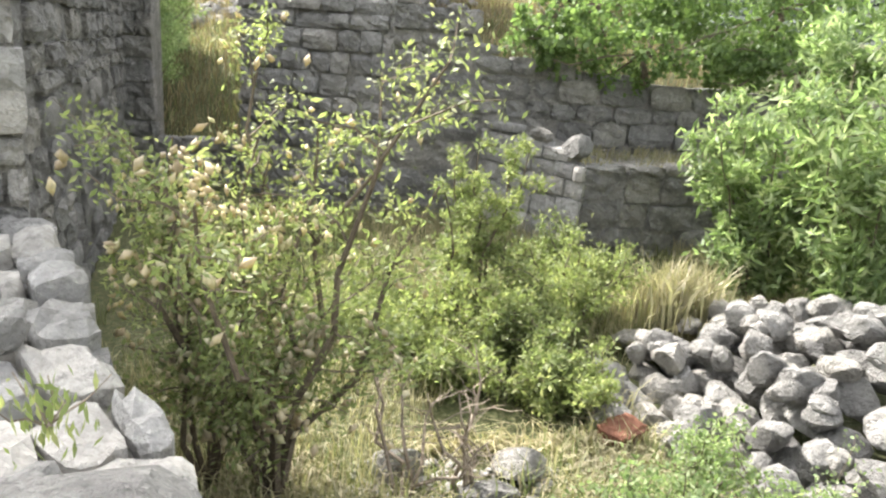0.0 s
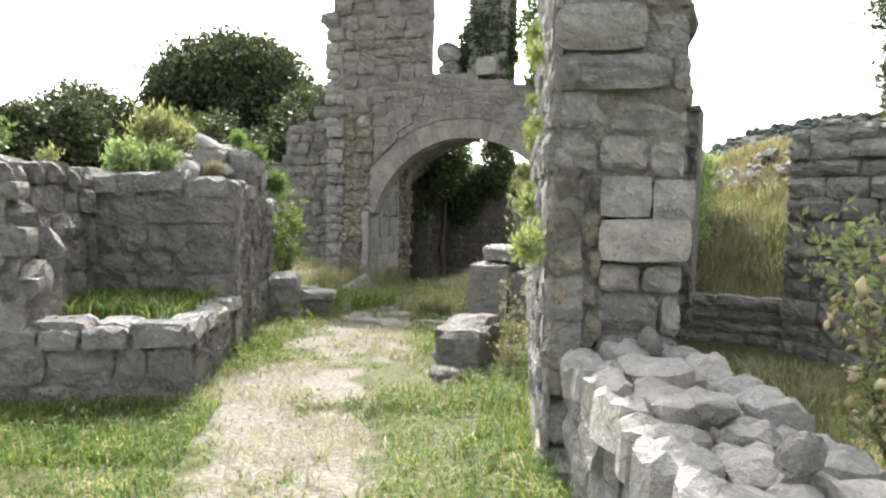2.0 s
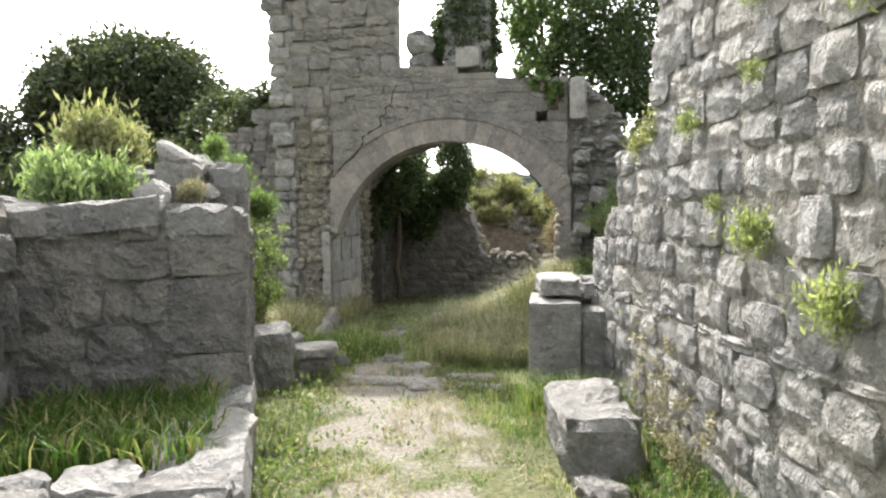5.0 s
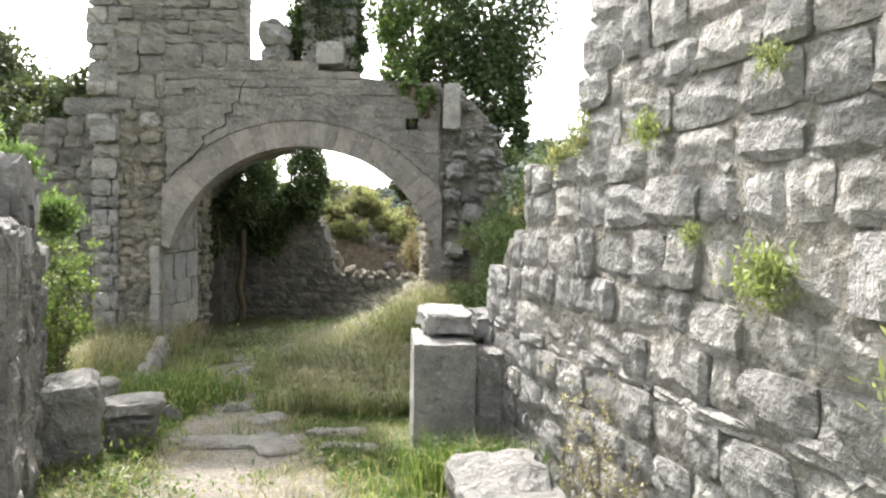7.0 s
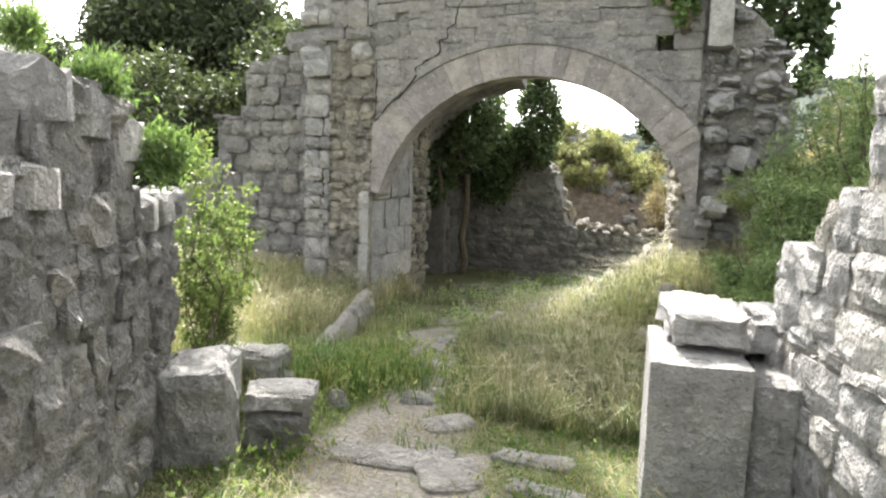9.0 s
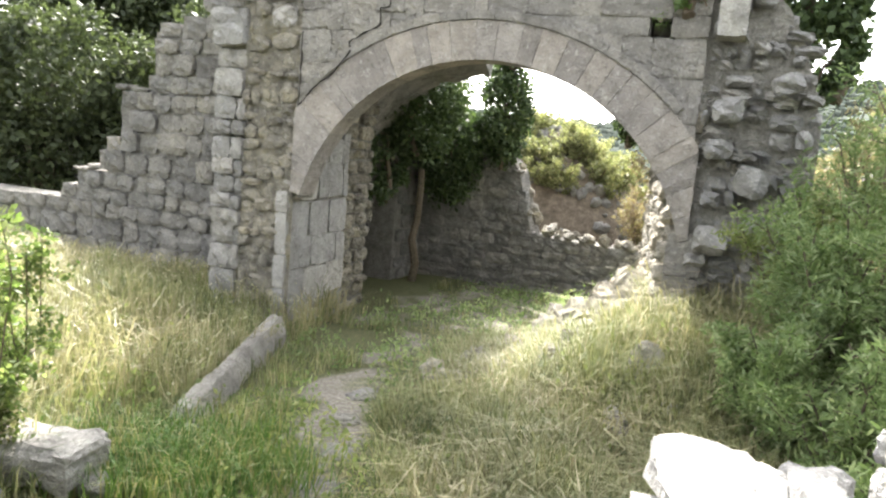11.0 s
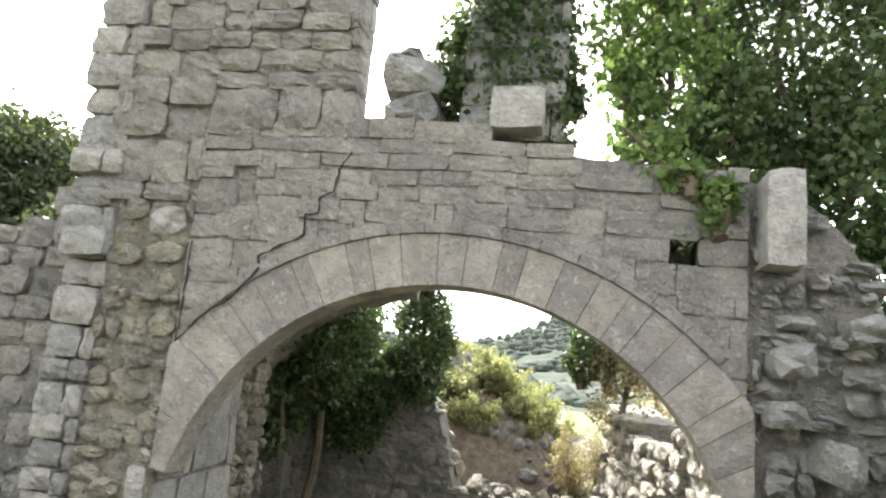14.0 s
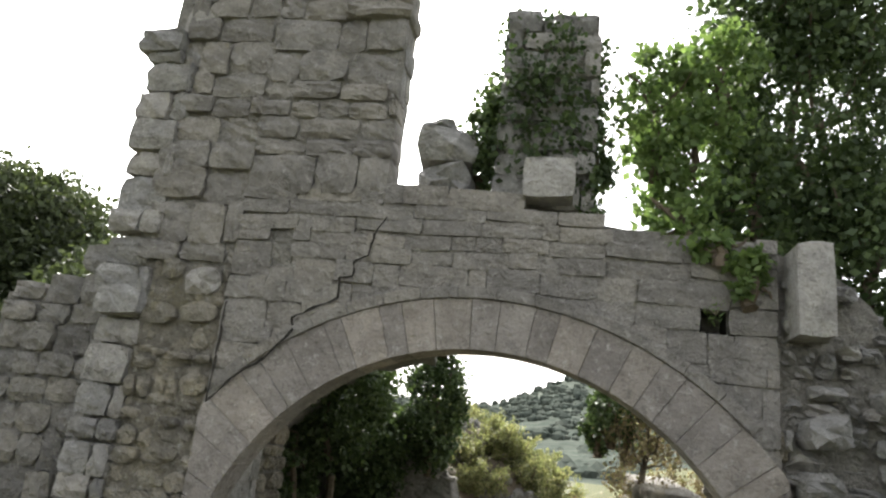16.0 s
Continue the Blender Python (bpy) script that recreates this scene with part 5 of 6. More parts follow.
def free(x, y):
    p = Vector((x, y))
    if (p - LOW_O).dot(LOW_N) < 0.0 and (p - LOW_O).dot(LOW_N) > -0.6 and -10.3 < y < -7.4:
        return False
    q = p - RW_O
    if -0.7 < q.dot(RW_N) < -0.0 and 0 < q.dot(RW_U) < 4.2:
        return False
    q = p - Vector((0.84, -6.43))
    if q.dot(Vector((-0.51, 0.86))) > 0 and q.dot(Vector((0.86, 0.51))) < 0 and q.dot(Vector((-0.51, 0.86))) < 2.3 and q.dot(Vector((0.86, 0.51))) > -1.1:
        return False
    return True


def path_ok(x, y):
    return free(x, y) and trodden(x, y) < 0.36 + (0.12 if nrg.random() < 0.2 else 0) + (0.3 if nrg.random() < 0.13 else 0)


def left_of_wall(x, y):
    return (Vector((x, y)) - (RW_O if y > -7.7 else LOW_O)).dot(RW_N if y > -7.7 else LOW_N) > 0


def uneven(pts, height, f=1.5, seed=0.0):
    """Blade heights that swell and sink over the ground."""
    return np.array([height * (0.95 + 1.1 * noise.noise(Vector((x * f, y * f, seed))) + 0.5 * noise.noise(Vector((x * f * 3, y * f * 3, seed)))) for x, y, _ in pts]).clip(height * 0.3, height * 2.0) * nrg.uniform(0.45, 1.25, len(pts))


turf = scatter(125000, -0.9, 5.0, -11.6, -1.6, lambda x, y: left_of_wall(x, y) and path_ok(x, y) and clump(x, y, 1.1, -0.4))
tagged(blade_field("turf", turf, uneven(turf, 0.06, 1.8, 2), 0.003, FRESH, nrg, 1.5), "short green and straw-coloured turf beside the path", "grass", kind="stuff")
lush = scatter(26000, 0.4, 4.6, -11.2, -4.2, lambda x, y: left_of_wall(x, y) and free(x, y) and trodden(x, y) < 0.25 and clump(x, y, 0.9, 0.08, 41))
tagged(blade_field("lush_grass", lush, 0.15, 0.003, FRESH, nrg, 1.5), "patches of longer bright green grass beside the path", "grass", kind="stuff")
# dense grass added along the bench wall to stand in for its shade
shade_ok = lambda x, y: 0.03 < (Vector((x, y)) - BW.o.to_2d()).dot(Vector((0.51, -0.86))) < 0.95 and (Vector((x, y)) - BW.o.to_2d()).dot(Vector((-0.86, -0.51))) > -0.2
shade_g = scatter(60000, -2.5, 2.6, -11.0, -7.4, shade_ok)
tagged(blade_field("shade_grass", shade_g, 0.11, 0.0034, FRESH, nrg, 1.3), "dense green grass added to darken the shaded bench wall foot", "grass", kind="stuff")
isle = scatter(3600, -0.35, 0.9, -4.0, -2.2, lambda x, y: clump(x, y, 1.3, 0.12, 44))
tagged(blade_field("grass_island", isle, 0.17, 0.003, FRESH, nrg, 0.9), "bright green grass tufts between the paving stones", "grass", kind="stuff")
edge = scatter(42000, 0.5, 5.0, -10.0, -3.0, lambda x, y: free(x, y) and 0 < (Vector((x, y)) - (RW_O if y > -7.7 else LOW_O)).dot(RW_N if y > -7.7 else LOW_N) < 0.34 + 0.25 * noise.noise(Vector((x * 1.5, y * 1.5, 7))))
tagged(blade_field("wall_grass", edge, 0.17, 0.0034, FRESH, nrg, 1.3), "tufted green grass along the wall foot", "grass", kind="stuff")
tall = scatter(44000, 0.1, 2.7, -3.3, 1.0, lambda x, y: clump(x, y, 2.2, -0.3, 61) and (y < 0.1 or x > 1.55) and x > lerp_at(WAY, y) + 0.45 + 0.2 * noise.noise(Vector((x, y * 2, 0))) and not (1.85 < x < 2.6 and -4.3 < y < -3.7))
tagged(blade_field("tall_grass", tall, uneven(tall, 0.38, 1.6, 5), 0.0028, GRASS, nrg, 1.5), "tall green grass on the slope before the gate", "grass", kind="stuff")
straw = scatter(9000, 0.3, 2.6, -3.2, 2.6, lambda x, y: (y < 0.2 or x > 1.5) and x > lerp_at(WAY, y) + 0.6 and clump(x, y, 1.3, -0.1, 3))
tagged(blade_field("dry_grass", straw, 0.46, 0.0024, DRY, nrg, 1.5, head=0.9), "dry seeding grass on the slope before the gate", "grass", kind="stuff")
mead = scatter(42000, -6.5, -0.2, -4.6, 0.9, lambda x, y: x < lerp_at(WAY, y) - 0.75 and free(x, y) and not (x > -1.6 and -0.2 < y) and abs((x + 0.95) * 0.94 + (y + 1.85) * 0.34) > 0.12)
tagged(blade_field("meadow_grass", mead, uneven(mead, 0.34, 1.4, 6), 0.0034, GRASS, nrg, 0.8), "tall mixed grass left of the kerb", "grass", kind="stuff")
mead2 = scatter(20000, -6.5, -0.8, -4.4, 0.9, lambda x, y: x < lerp_at(WAY, y) - 0.9 and clump(x, y, 0.9, -0.2, 9) and free(x, y))
tagged(blade_field("dry_meadow_grass", mead2, 0.46, 0.0025, DRY, nrg, 0.9, head=0.9), "dry seeding grass in the meadow", "grass", kind="stuff")
court_g = scatter(16000, -1.7, 1.2, -3.4, 4.6, lambda x, y: trodden(x, y) < 0.28 and clump(x, y, 1.4, -0.1, 5))
tagged(blade_field("passage_grass", court_g, 0.2, 0.005, GRASS, nrg, 0.8), "sparse grass in the shaded passage", "grass", kind="stuff")
garden_ok = lambda x, y: not left_of_wall(x, y) and free(x, y)
gg = scatter(30000, 4.3, 10, -9.8, -3.6, lambda x, y: garden_ok(x, y) and not (x > 7.9 and y > -5.1) and not (x > 7.2 and y < -7.3) and clump(x, y, 1.2, -0.3, 2))
tagged(blade_field("garden_weeds", gg, 0.22, 0.0035, GRASS, nrg, 0.8), "green weeds over the garden floor", "grass", kind="stuff")
gd = scatter(22000, 4.5, 10, -9.8, -3.8, lambda x, y: garden_ok(x, y) and not (x > 7.2 and y < -7.3) and clump(x, y, 1.0, -0.05, 6))
tagged(blade_field("garden_straw", gd, 0.3, 0.003, DRY, nrg, 1.2), "flattened straw and dry stalks in the garden", "grass", kind="stuff")
gs = [(x, y, 0.5 + 0.02 * (x - 8)) for x, y in zip(nrg.uniform(8.0, 12, 2600), nrg.uniform(-5.0, -4.0, 2600)) if clump(x, y, 2.0, 0.0, 1)]
tagged(blade_field("terrace_straw", gs, 0.16, 0.005, DRY, nrg, 0.9), "dry tufts on the terrace wall", "grass", kind="stuff")
back_g = scatter(30000, 2.6, 12, -2.6, 7, lambda x, y: not left_of_wall(x, y) or y > 0.8)
tagged(blade_field("hill_grass", back_g, 0.26, 0.006, BROWN, nrg, 0.9), "withered brown grass on the bank behind the walls", "grass", kind="stuff")
bw = scatter(8000, 3.2, 9, -2.6, 1.2, lambda x, y: not left_of_wall(x, y) and clump(x, y, 1.3, -0.1, 31))
tagged(blade_field("bank_weeds", bw, 0.22, 0.006, GRASS, nrg, 0.8, head=0.6), "yellow-green weeds at the foot of the bank", "grass", kind="stuff")
bd = scatter(9000, 3.0, 12, 2.6, 6, lambda x, y: clump(x, y, 0.8, -0.1, 33))
tagged(blade_field("bank_straw", bd, 0.3, 0.005, DRY, nrg, 0.8, head=0.6), "tan dry grass along the top of the bank", "grass", kind="stuff")
remains = base("ruined_footing", 5.5, 1.5, 0.9, "line of dark tumbled stones across the bank", "rubble")
r9, bs = random.Random(91), []
for _ in range(170):
    x, y = r9.uniform(2.9, 8.5), 1.5 + r9.gauss(0, 0.28)
    w = r9.uniform(0.16, 0.42)
    bs.append(((x, y, ground_z(x, y) + r9.uniform(-0.05, 0.12)), (w * 1.3, w, w * 0.7), (r9.uniform(-15, 15), r9.uniform(-15, 15), r9.uniform(0, 360))))
blocks(bs, [rock_mesh("stone", DARKST, 480 + i, 1) for i in range(6)], remains)
bt = [tuple(BW.at(s, -d, 0.3)) for s, d in zip(nrg.uniform(0.12, 0.95, 2600), nrg.uniform(0.42, 1.35, 2600))]
tagged(blade_field("bench_grass", bt, 0.26, 0.006, FRESH, nrg, 0.7), "green grass growing behind the bench wall", "grass", kind="stuff")


def tuft(name, p, size, mat, label, seed, n=260, aim=(0, 0, 0.8)):
    nr = np.random.default_rng(seed)
    pts = nr.normal(size=(n, 3)) * np.array([0.33, 0.33, 0.36]) * size + np.array(p)
    b = base(name, *p, label, "plant")
    leaf_cloud("foliage", pts, size * 0.075, mat, b, nr, aim=aim, long=4.0)
    rr, bm = random.Random(seed), bmesh.new()
    for _ in range(6):
        limb(bm, crooked(rr, p, Vector(p) + Vector((rr.gauss(0, 0.4), rr.gauss(0, 0.4), rr.uniform(0.2, 0.8))) * size, 4, 0.1), 0.004, 0.0015, 3)
    tagged(keep(part("branchwork", bm, TWIG), b), kind="stuff")
    return b


ivy_spots = ((1.35, 0.05, 1.2, 0.13), (1.35, 0.05, 1.86, 0.07), (2.04, 0.05, 1.74, 0.09), (2.72, -0.04, 1.8, 0.15), (2.98, -0.02, 1.71, 0.12), (1.68, 0.05, 2.37, 0.09), (0.65, 0.05, 2.0, 0.1), (1.73, 0.05, 1.32, 0.06), (0.77, 0.05, 0.97, 0.14), (0.03, 0.07, 1.0, 0.12), (1.36, 0.05, 2.17, 0.06), (0.4, 0.05, 1.6, 0.07))
for k, (s, d, z, sz) in enumerate(ivy_spots):
    tuft("wall_plant", tuple(RW.at(s, d, z)), sz, WILD if k in (3, 4) else SHRUB, "bright green tuft rooted in the wall joints", 600 + k, int(3200 * sz) + 200)
for k, (s, d, z, sz, m) in enumerate(((0.62, -0.75, 1.46, 0.19, OLIVE), (1.0, -0.9, 1.75, 0.26, WILD), (0.4, -0.95, 1.45, 0.22, OLIVE), (1.15, -0.2, 1.74, 0.09, IVYLIT), (1.5, -0.1, 1.6, 0.14, IVYLIT), (1.75, 0.08, 1.35, 0.14, IVYLIT), (1.3, -0.8, 1.75, 0.2, WILD), (0.62, -0.3, 1.42, 0.1, DRY))):
    tuft("wall_top_plant", tuple(LF.at(s, d, z)), sz, m, "round tuft of green growing on the wall top", 640 + k, 2200)
for k, (s, d, z, sz) in enumerate(((1.6, -0.5, 1.5, 0.12), (2.6, -0.4, 1.5, 0.14), (3.2, -0.4, 1.52, 0.16))):
    tuft("wall_top_plant", tuple(LG.at(s, d, z)), sz, WILD, "round tuft of green growing on the wall top", 660 + k, 400)
tuft("wall_top_weed", tuple(LW.at(2.1, -0.33, 0.7)), 0.13, SHRUB, "small green weed between the top stones", 670, 90, (0, 0, 1.6))

shrub("pod_shrub", 5.42, -8.45, -0.3, 1.85, 0.62, SHRUB, "tall bladder shrub with papery tan seed pods", 1, 9500, 0.0115, 10, BARK, 170, 0.25, r0=0.02, slim=2.8)
shrub("pod_shrub", 5.15, -8.3, -0.3, 1.45, 0.5, SHRUB, "bladder shrub heavy with papery tan seed pods", 2, 4200, 0.0125, 8, BARK, 800, 0.3, slim=2.8)
shrub("green_shrub", 6.55, -6.7, -0.3, 1.3, 0.35, SHRUB, "slender bright green shrub in the garden", 3, 7000, 0.013, 6, slim=2.8)
for k, (x, y, h, r) in enumerate(((7.15, -6.9, 0.62, 0.5), (6.8, -7.3, 0.5, 0.5), (7.45, -6.4, 0.55, 0.45), (6.3, -7.5, 0.36, 0.45), (5.9, -7.0, 0.4, 0.4), (6.75, -7.75, 0.32, 0.35))):
    shrub("garden_shrub", x, y, -0.3, h, r, SHRUB, "low bushy green shrub in the garden", 10 + k, 8500, 0.014, 10, low=0.05, slim=2.8)
for k, (x, y, h, r) in enumerate(((9.3, -6.9, 2.2, 0.8), (10.2, -6.2, 2.6, 0.9), (9.0, -6.2, 1.6, 0.6))):
    shrub("willow_shrub", x, y, -0.3, h, r, OLIVE, "tall shrub with narrow grey-green leaves", 20 + k, 11000, 0.026, 11, low=0.1, slim=4.0)
for k, (x, y) in enumerate(((6.95, -8.75), (7.3, -8.95), (6.7, -8.95), (7.0, -9.2))):
    shrub("grey_herb", x, y, -0.28, 0.4, 0.3, OLIVE, "low grey-green herb growing before the stone heap", 30 + k, 2600, 0.013, 12, low=0.05, r0=0.005)
for k, (x, y) in enumerate(((5.92, -8.48), (6.18, -8.5))):
    shrub("dead_twigs", x, y, -0.3, 0.6, 0.35, TWIG, "bare dead brown twigs in the straw", 36 + k, 4, 0.01, 5, TWIG, r0=0.012)
sx = [(7.9 + 0.12 * nrg.normal(), -7.0 + 0.1 * nrg.normal(), -0.3) for _ in range(500)]
tagged(blade_field("straw_tuft", sx, 0.6, 0.004, DRY, nrg, 0.5, head=0.8), "tuft of dry tan grass by the stone heap", "grass", kind="stuff")
# bushes right of the gate
for k, (x, y, h, r) in enumerate(((2.7, -1.1, 1.15, 0.55), (3.3, -0.6, 1.5, 0.75), (3.5, 0.1, 1.2, 0.6), (3.4, -1.5, 1.2, 0.65), (2.85, -2.1, 1.0, 0.5), (2.5, -0.6, 1.0, 0.4), (2.45, -1.6, 0.8, 0.35), (2.85, -2.9, 1.0, 0.35))):
    shrub("green_bush", x, y, ground_z(x, y), h, r, SHRUB if k == 5 else OLIVE, "dense green bush growing beside the gate", 50 + k, 17000, 0.0125, 16, low=0.05, slim=4.2)
shrub("brown_bush", 3.0, 0.4, ground_z(3.0, 0.4), 1.5, 0.35, DRY, "withered rust-brown bush behind the gate wall", 70, 1500, 0.03, 7)
for k, (x, y) in enumerate(((-0.62, -3.95), (-0.95, -3.5))):
    shrub("flowering_weed", x, y, ground_z(x, y), 1.8 - 0.6 * k, 0.3, HERB, "tall weed with small white flowers at the wall end", 75 + k, 3400, 0.02, 10, low=0.3, pods=190, podmat=PETAL, r0=0.007)

# yellow-green growth on the mound behind the court
mound = base("mound", 0.8, 8.0, -0.6, "stony earth mound behind the passage wall", "mound", kind="structure")
mv, mf = [], []
for j in range(25):
    for i in range(33):
        x, y = -4 + 9 * i / 32, 5.6 + 7 * j / 24
        h = -0.6 + 2.1 * math.exp(-((x + 1.1) / 1.7) ** 2) * smooth01(5.6, 8.2, y) + 0.5 * smooth01(5.6, 7, y) + 0.16 * noise.noise(Vector((x * 1.5, y * 1.5, 0)))
        mv.append((x, y, h))
for j in range(24):
    for i in range(32):
        a = j * 33 + i
        mf.append((a, a + 1, a + 34, a + 33))
keep(link_mesh("earth", mv, mf, SCREE, smooth=True), mound)
r5 = random.Random(77)
blks = []
for k in range(290):
    x, y, z = r5.choice([v for v in mv[: 33 * 11] if -2.5 < v[0] < 3])
    w = r5.uniform(0.12, 0.36)
    blks.append(((x + r5.uniform(-0.15, 0.15), y, z + 0.04), (w, w, w * 0.8), (r5.uniform(0, 360), r5.uniform(0, 360), 0)))
blocks(blks, [rock_mesh("stone", DARKST, 450 + i, 1) for i in range(5)], mound)
for k in range(30):
    x, y, z = r5.choice([v for v in mv if -2.2 < v[0] < 1.8 and v[1] < 9.5 and v[2] > (0.75 if k % 4 else 0.1)])
    shrub("yellow_shrub", x, y, z - 0.05, 0.5, 0.42, WILD, "yellow-green shrub on the stony mound", 80 + k, 3000, 0.028, 9, low=0.05)

for k, (x, y) in enumerate(((1.25, 5.9), (0.85, 6.4), (1.7, 6.2), (2.2, 5.9))):
    shrub("dry_shrub", x, y, ground_z(x, y), 0.9, 0.5, BROWN, "withered brown scrub behind the passage wall", 150 + k, 2600, 0.025, 9, TWIG, low=0.05)

# ivy on the wall head, the column and inside the passage
def ivy(name, boxes, mat, label, seed, n, size=0.07, twig_from=None):
    nr, rr = np.random.default_rng(seed), random.Random(seed)
    b = base(name, boxes[0][0], boxes[0][1], boxes[0][2], label, "ivy")
    pts = []
    tot = sum(q[3] * q[5] for q in boxes)
    bm = bmesh.new()
    for x, y, z, rx, ry, rz in boxes:
        m = int(n * rx * rz / tot)
        nc = max(10, m // 30)
        cc = nr.normal(size=(nc, 3))
        cc /= np.linalg.norm(cc, axis=1)[:, None]
        cc = cc * nr.uniform(0.6, 1.05, nc)[:, None] * np.array([rx, ry, rz]) + np.array([x, y, z])
        pts.append(cc[nr.integers(0, nc, m)] + nr.normal(size=(m, 3)) * min(rx, rz) * 0.15)
        limb(bm, crooked(rr, (x, y, z - rz), (x, y, z + rz * 0.7), 6, 0.08), 0.05, 0.015, 6)
        for _ in range(5):
            limb(bm, crooked(rr, (x, y, z), (x + rr.uniform(-rx, rx), y + rr.uniform(-ry, ry), z + rr.uniform(-rz, rz)), 5, 0.1), 0.02, 0.006, 4)
    keep(part("vine_stem", bm, BARK), b)
    leaf_cloud("foliage", np.concatenate(pts), size, mat, b, nr, long=1.3, droop=0.3)
    return b


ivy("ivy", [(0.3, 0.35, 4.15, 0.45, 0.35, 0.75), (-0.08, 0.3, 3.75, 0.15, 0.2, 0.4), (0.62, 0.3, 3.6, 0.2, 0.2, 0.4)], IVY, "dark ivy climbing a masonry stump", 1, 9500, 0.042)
ivy("ivy", [(1.35, 0.45, 3.75, 0.4, 0.3, 0.6), (1.1, 0.35, 4.1, 0.25, 0.3, 0.5), (1.55, 0.5, 4.5, 0.3, 0.3, 0.4), (1.25, 0.1, 3.2, 0.25, 0.12, 0.2)], IVYLIT, "green ivy on the wall head with sunlight put into its leaf colour", 2, 7500, 0.045)
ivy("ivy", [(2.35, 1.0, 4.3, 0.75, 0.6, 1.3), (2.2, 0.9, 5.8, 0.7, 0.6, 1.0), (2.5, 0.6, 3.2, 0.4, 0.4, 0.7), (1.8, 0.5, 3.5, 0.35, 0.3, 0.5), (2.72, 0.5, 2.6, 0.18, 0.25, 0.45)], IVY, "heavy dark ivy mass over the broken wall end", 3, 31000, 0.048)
# sixth box, unseen, added to shade the floor; last one added to darken doorway
hang = ivy("ivy", [(-2.05, 3.6, 2.25, 0.6, 0.7, 0.85), (-2.5, 2.6, 2.6, 0.5, 0.8, 0.6), (-1.15, 4.85, 2.15, 0.4, 0.4, 0.85), (-1.95, 4.7, 1.5, 0.5, 0.35, 0.8), (-1.1, 4.75, 2.95, 0.2, 0.2, 0.15), (-2.3, 3.2, 3.3, 0.9, 1.0, 0.6), (-2.35, 3.3, 1.35, 0.25, 0.8, 0.6)], IVY, "dark ivy hanging over the passage walls, with masses added for shade", 4, 42000, 0.05)
bm = bmesh.new()
limb(bm, crooked(random.Random(6), (-2.28, 4.3, -0.65), (-2.2, 4.2, 1.2), 6, 0.03), 0.075, 0.05, 8)
keep(part("trunk", bm, BARK, None, "bare brown ivy trunk"), hang)
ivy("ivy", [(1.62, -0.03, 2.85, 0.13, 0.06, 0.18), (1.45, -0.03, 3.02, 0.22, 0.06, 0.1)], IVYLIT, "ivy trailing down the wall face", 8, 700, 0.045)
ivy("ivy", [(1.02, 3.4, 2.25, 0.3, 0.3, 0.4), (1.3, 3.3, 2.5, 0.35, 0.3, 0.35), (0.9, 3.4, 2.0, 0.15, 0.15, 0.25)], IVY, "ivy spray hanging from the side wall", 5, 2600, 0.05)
ivy("dead_vine", [(1.35, 3.2, 1.7, 0.35, 0.35, 0.6), (1.2, 3.4, 2.0, 0.3, 0.3, 0.3)], BROWN, "dry brown vine hanging on the side wall", 6, 3200, 0.028)
tuft("wall_plant", (1.43, -0.03, 2.62), 0.1, IVYLIT, "small fern in the beam hole", 690, 60)
ivy("ivy", [(9.0, -3.9, 1.55, 1.6, 0.4, 0.3), (8.0, -3.8, 1.75, 0.5, 0.3, 0.25), (10.8, -4.0, 1.5, 1.2, 0.4, 0.35), (10.6, -3.6, 2.15, 1.7, 0.5, 0.5), (8.7, -3.4, 1.95, 0.9, 0.4, 0.35)], IVYLIT, "bright green creeper over the garden wall top", 7, 15000, 0.05)
tuft("wall_top_plant", (6.35, -3.85, 2.05), 0.22, IVYLIT, "leafy sprig on the garden wall", 691, 120)

# ---- trees ----
tree("round_tree", -13.8, 10.5, -0.5, 7.5, [(-14.2, 10.5, 5.0, 3.2, 2.6, 2.3), (-12.3, 10.3, 4.2, 1.9, 2.0, 1.6), (-15.8, 10.6, 4.8, 1.8, 2.0, 2.0), (-13.9, 10.4, 3.0, 3.0, 2.4, 1.9)], TREE, "broad dome-shaped dark evergreen tree", 1, 120000, 0.1)
tree("tree", -8.4, 8.0, -0.5, 4.8, [(-8.4, 8, 3.4, 1.5, 1.3, 1.4), (-9.6, 8.2, 2.6, 1.3, 1.2, 1.2), (-7.2, 8, 2.4, 1.1, 1.1, 1.1)], TREE, "dark leafy tree behind the ruin", 2, 30000, 0.08)
tree("tree", -18.0, 7.0, 0.0, 5.0, [(-17.9, 7, 3.0, 2.2, 2.0, 2.1), (-20.2, 7.5, 2.5, 2.0, 2.0, 1.7), (-16.0, 7, 2.2, 1.6, 1.6, 1.4)], TREE, "leafy green tree beyond the walls", 3, 30000, 0.1)
tree("tree", -13.4, -1.8, 0.0, 5.0, [(-13.4, -1.8, 3.4, 1.9, 1.8, 1.6), (-14.4, -2.3, 2.4, 1.8, 1.6, 1.5), (-12.2, -1.4, 2.2, 1.4, 1.4, 1.3), (-14.8, -3.0, 3.8, 1.4, 1.4, 1.2), (-13.0, -3.4, 5.0, 1.3, 1.2, 1.5)], LEAFY, "sunlit green tree beyond the weathered wall", 4, 40000, 0.09)
tree("tree", -9.0, 3.2, 0.0, 3.6, [(-9, 3.6, 2.2, 1.6, 1.2, 1.2), (-10.6, 3.4, 1.8, 1.2, 1.0, 1.0), (-9.2, 3.4, 0.9, 1.6, 1.0, 1.0), (-7.6, 4.2, 1.6, 1.1, 0.9, 1.3)], TREE, "dark bushy tree beyond the weathered wall", 5, 34000, 0.07)
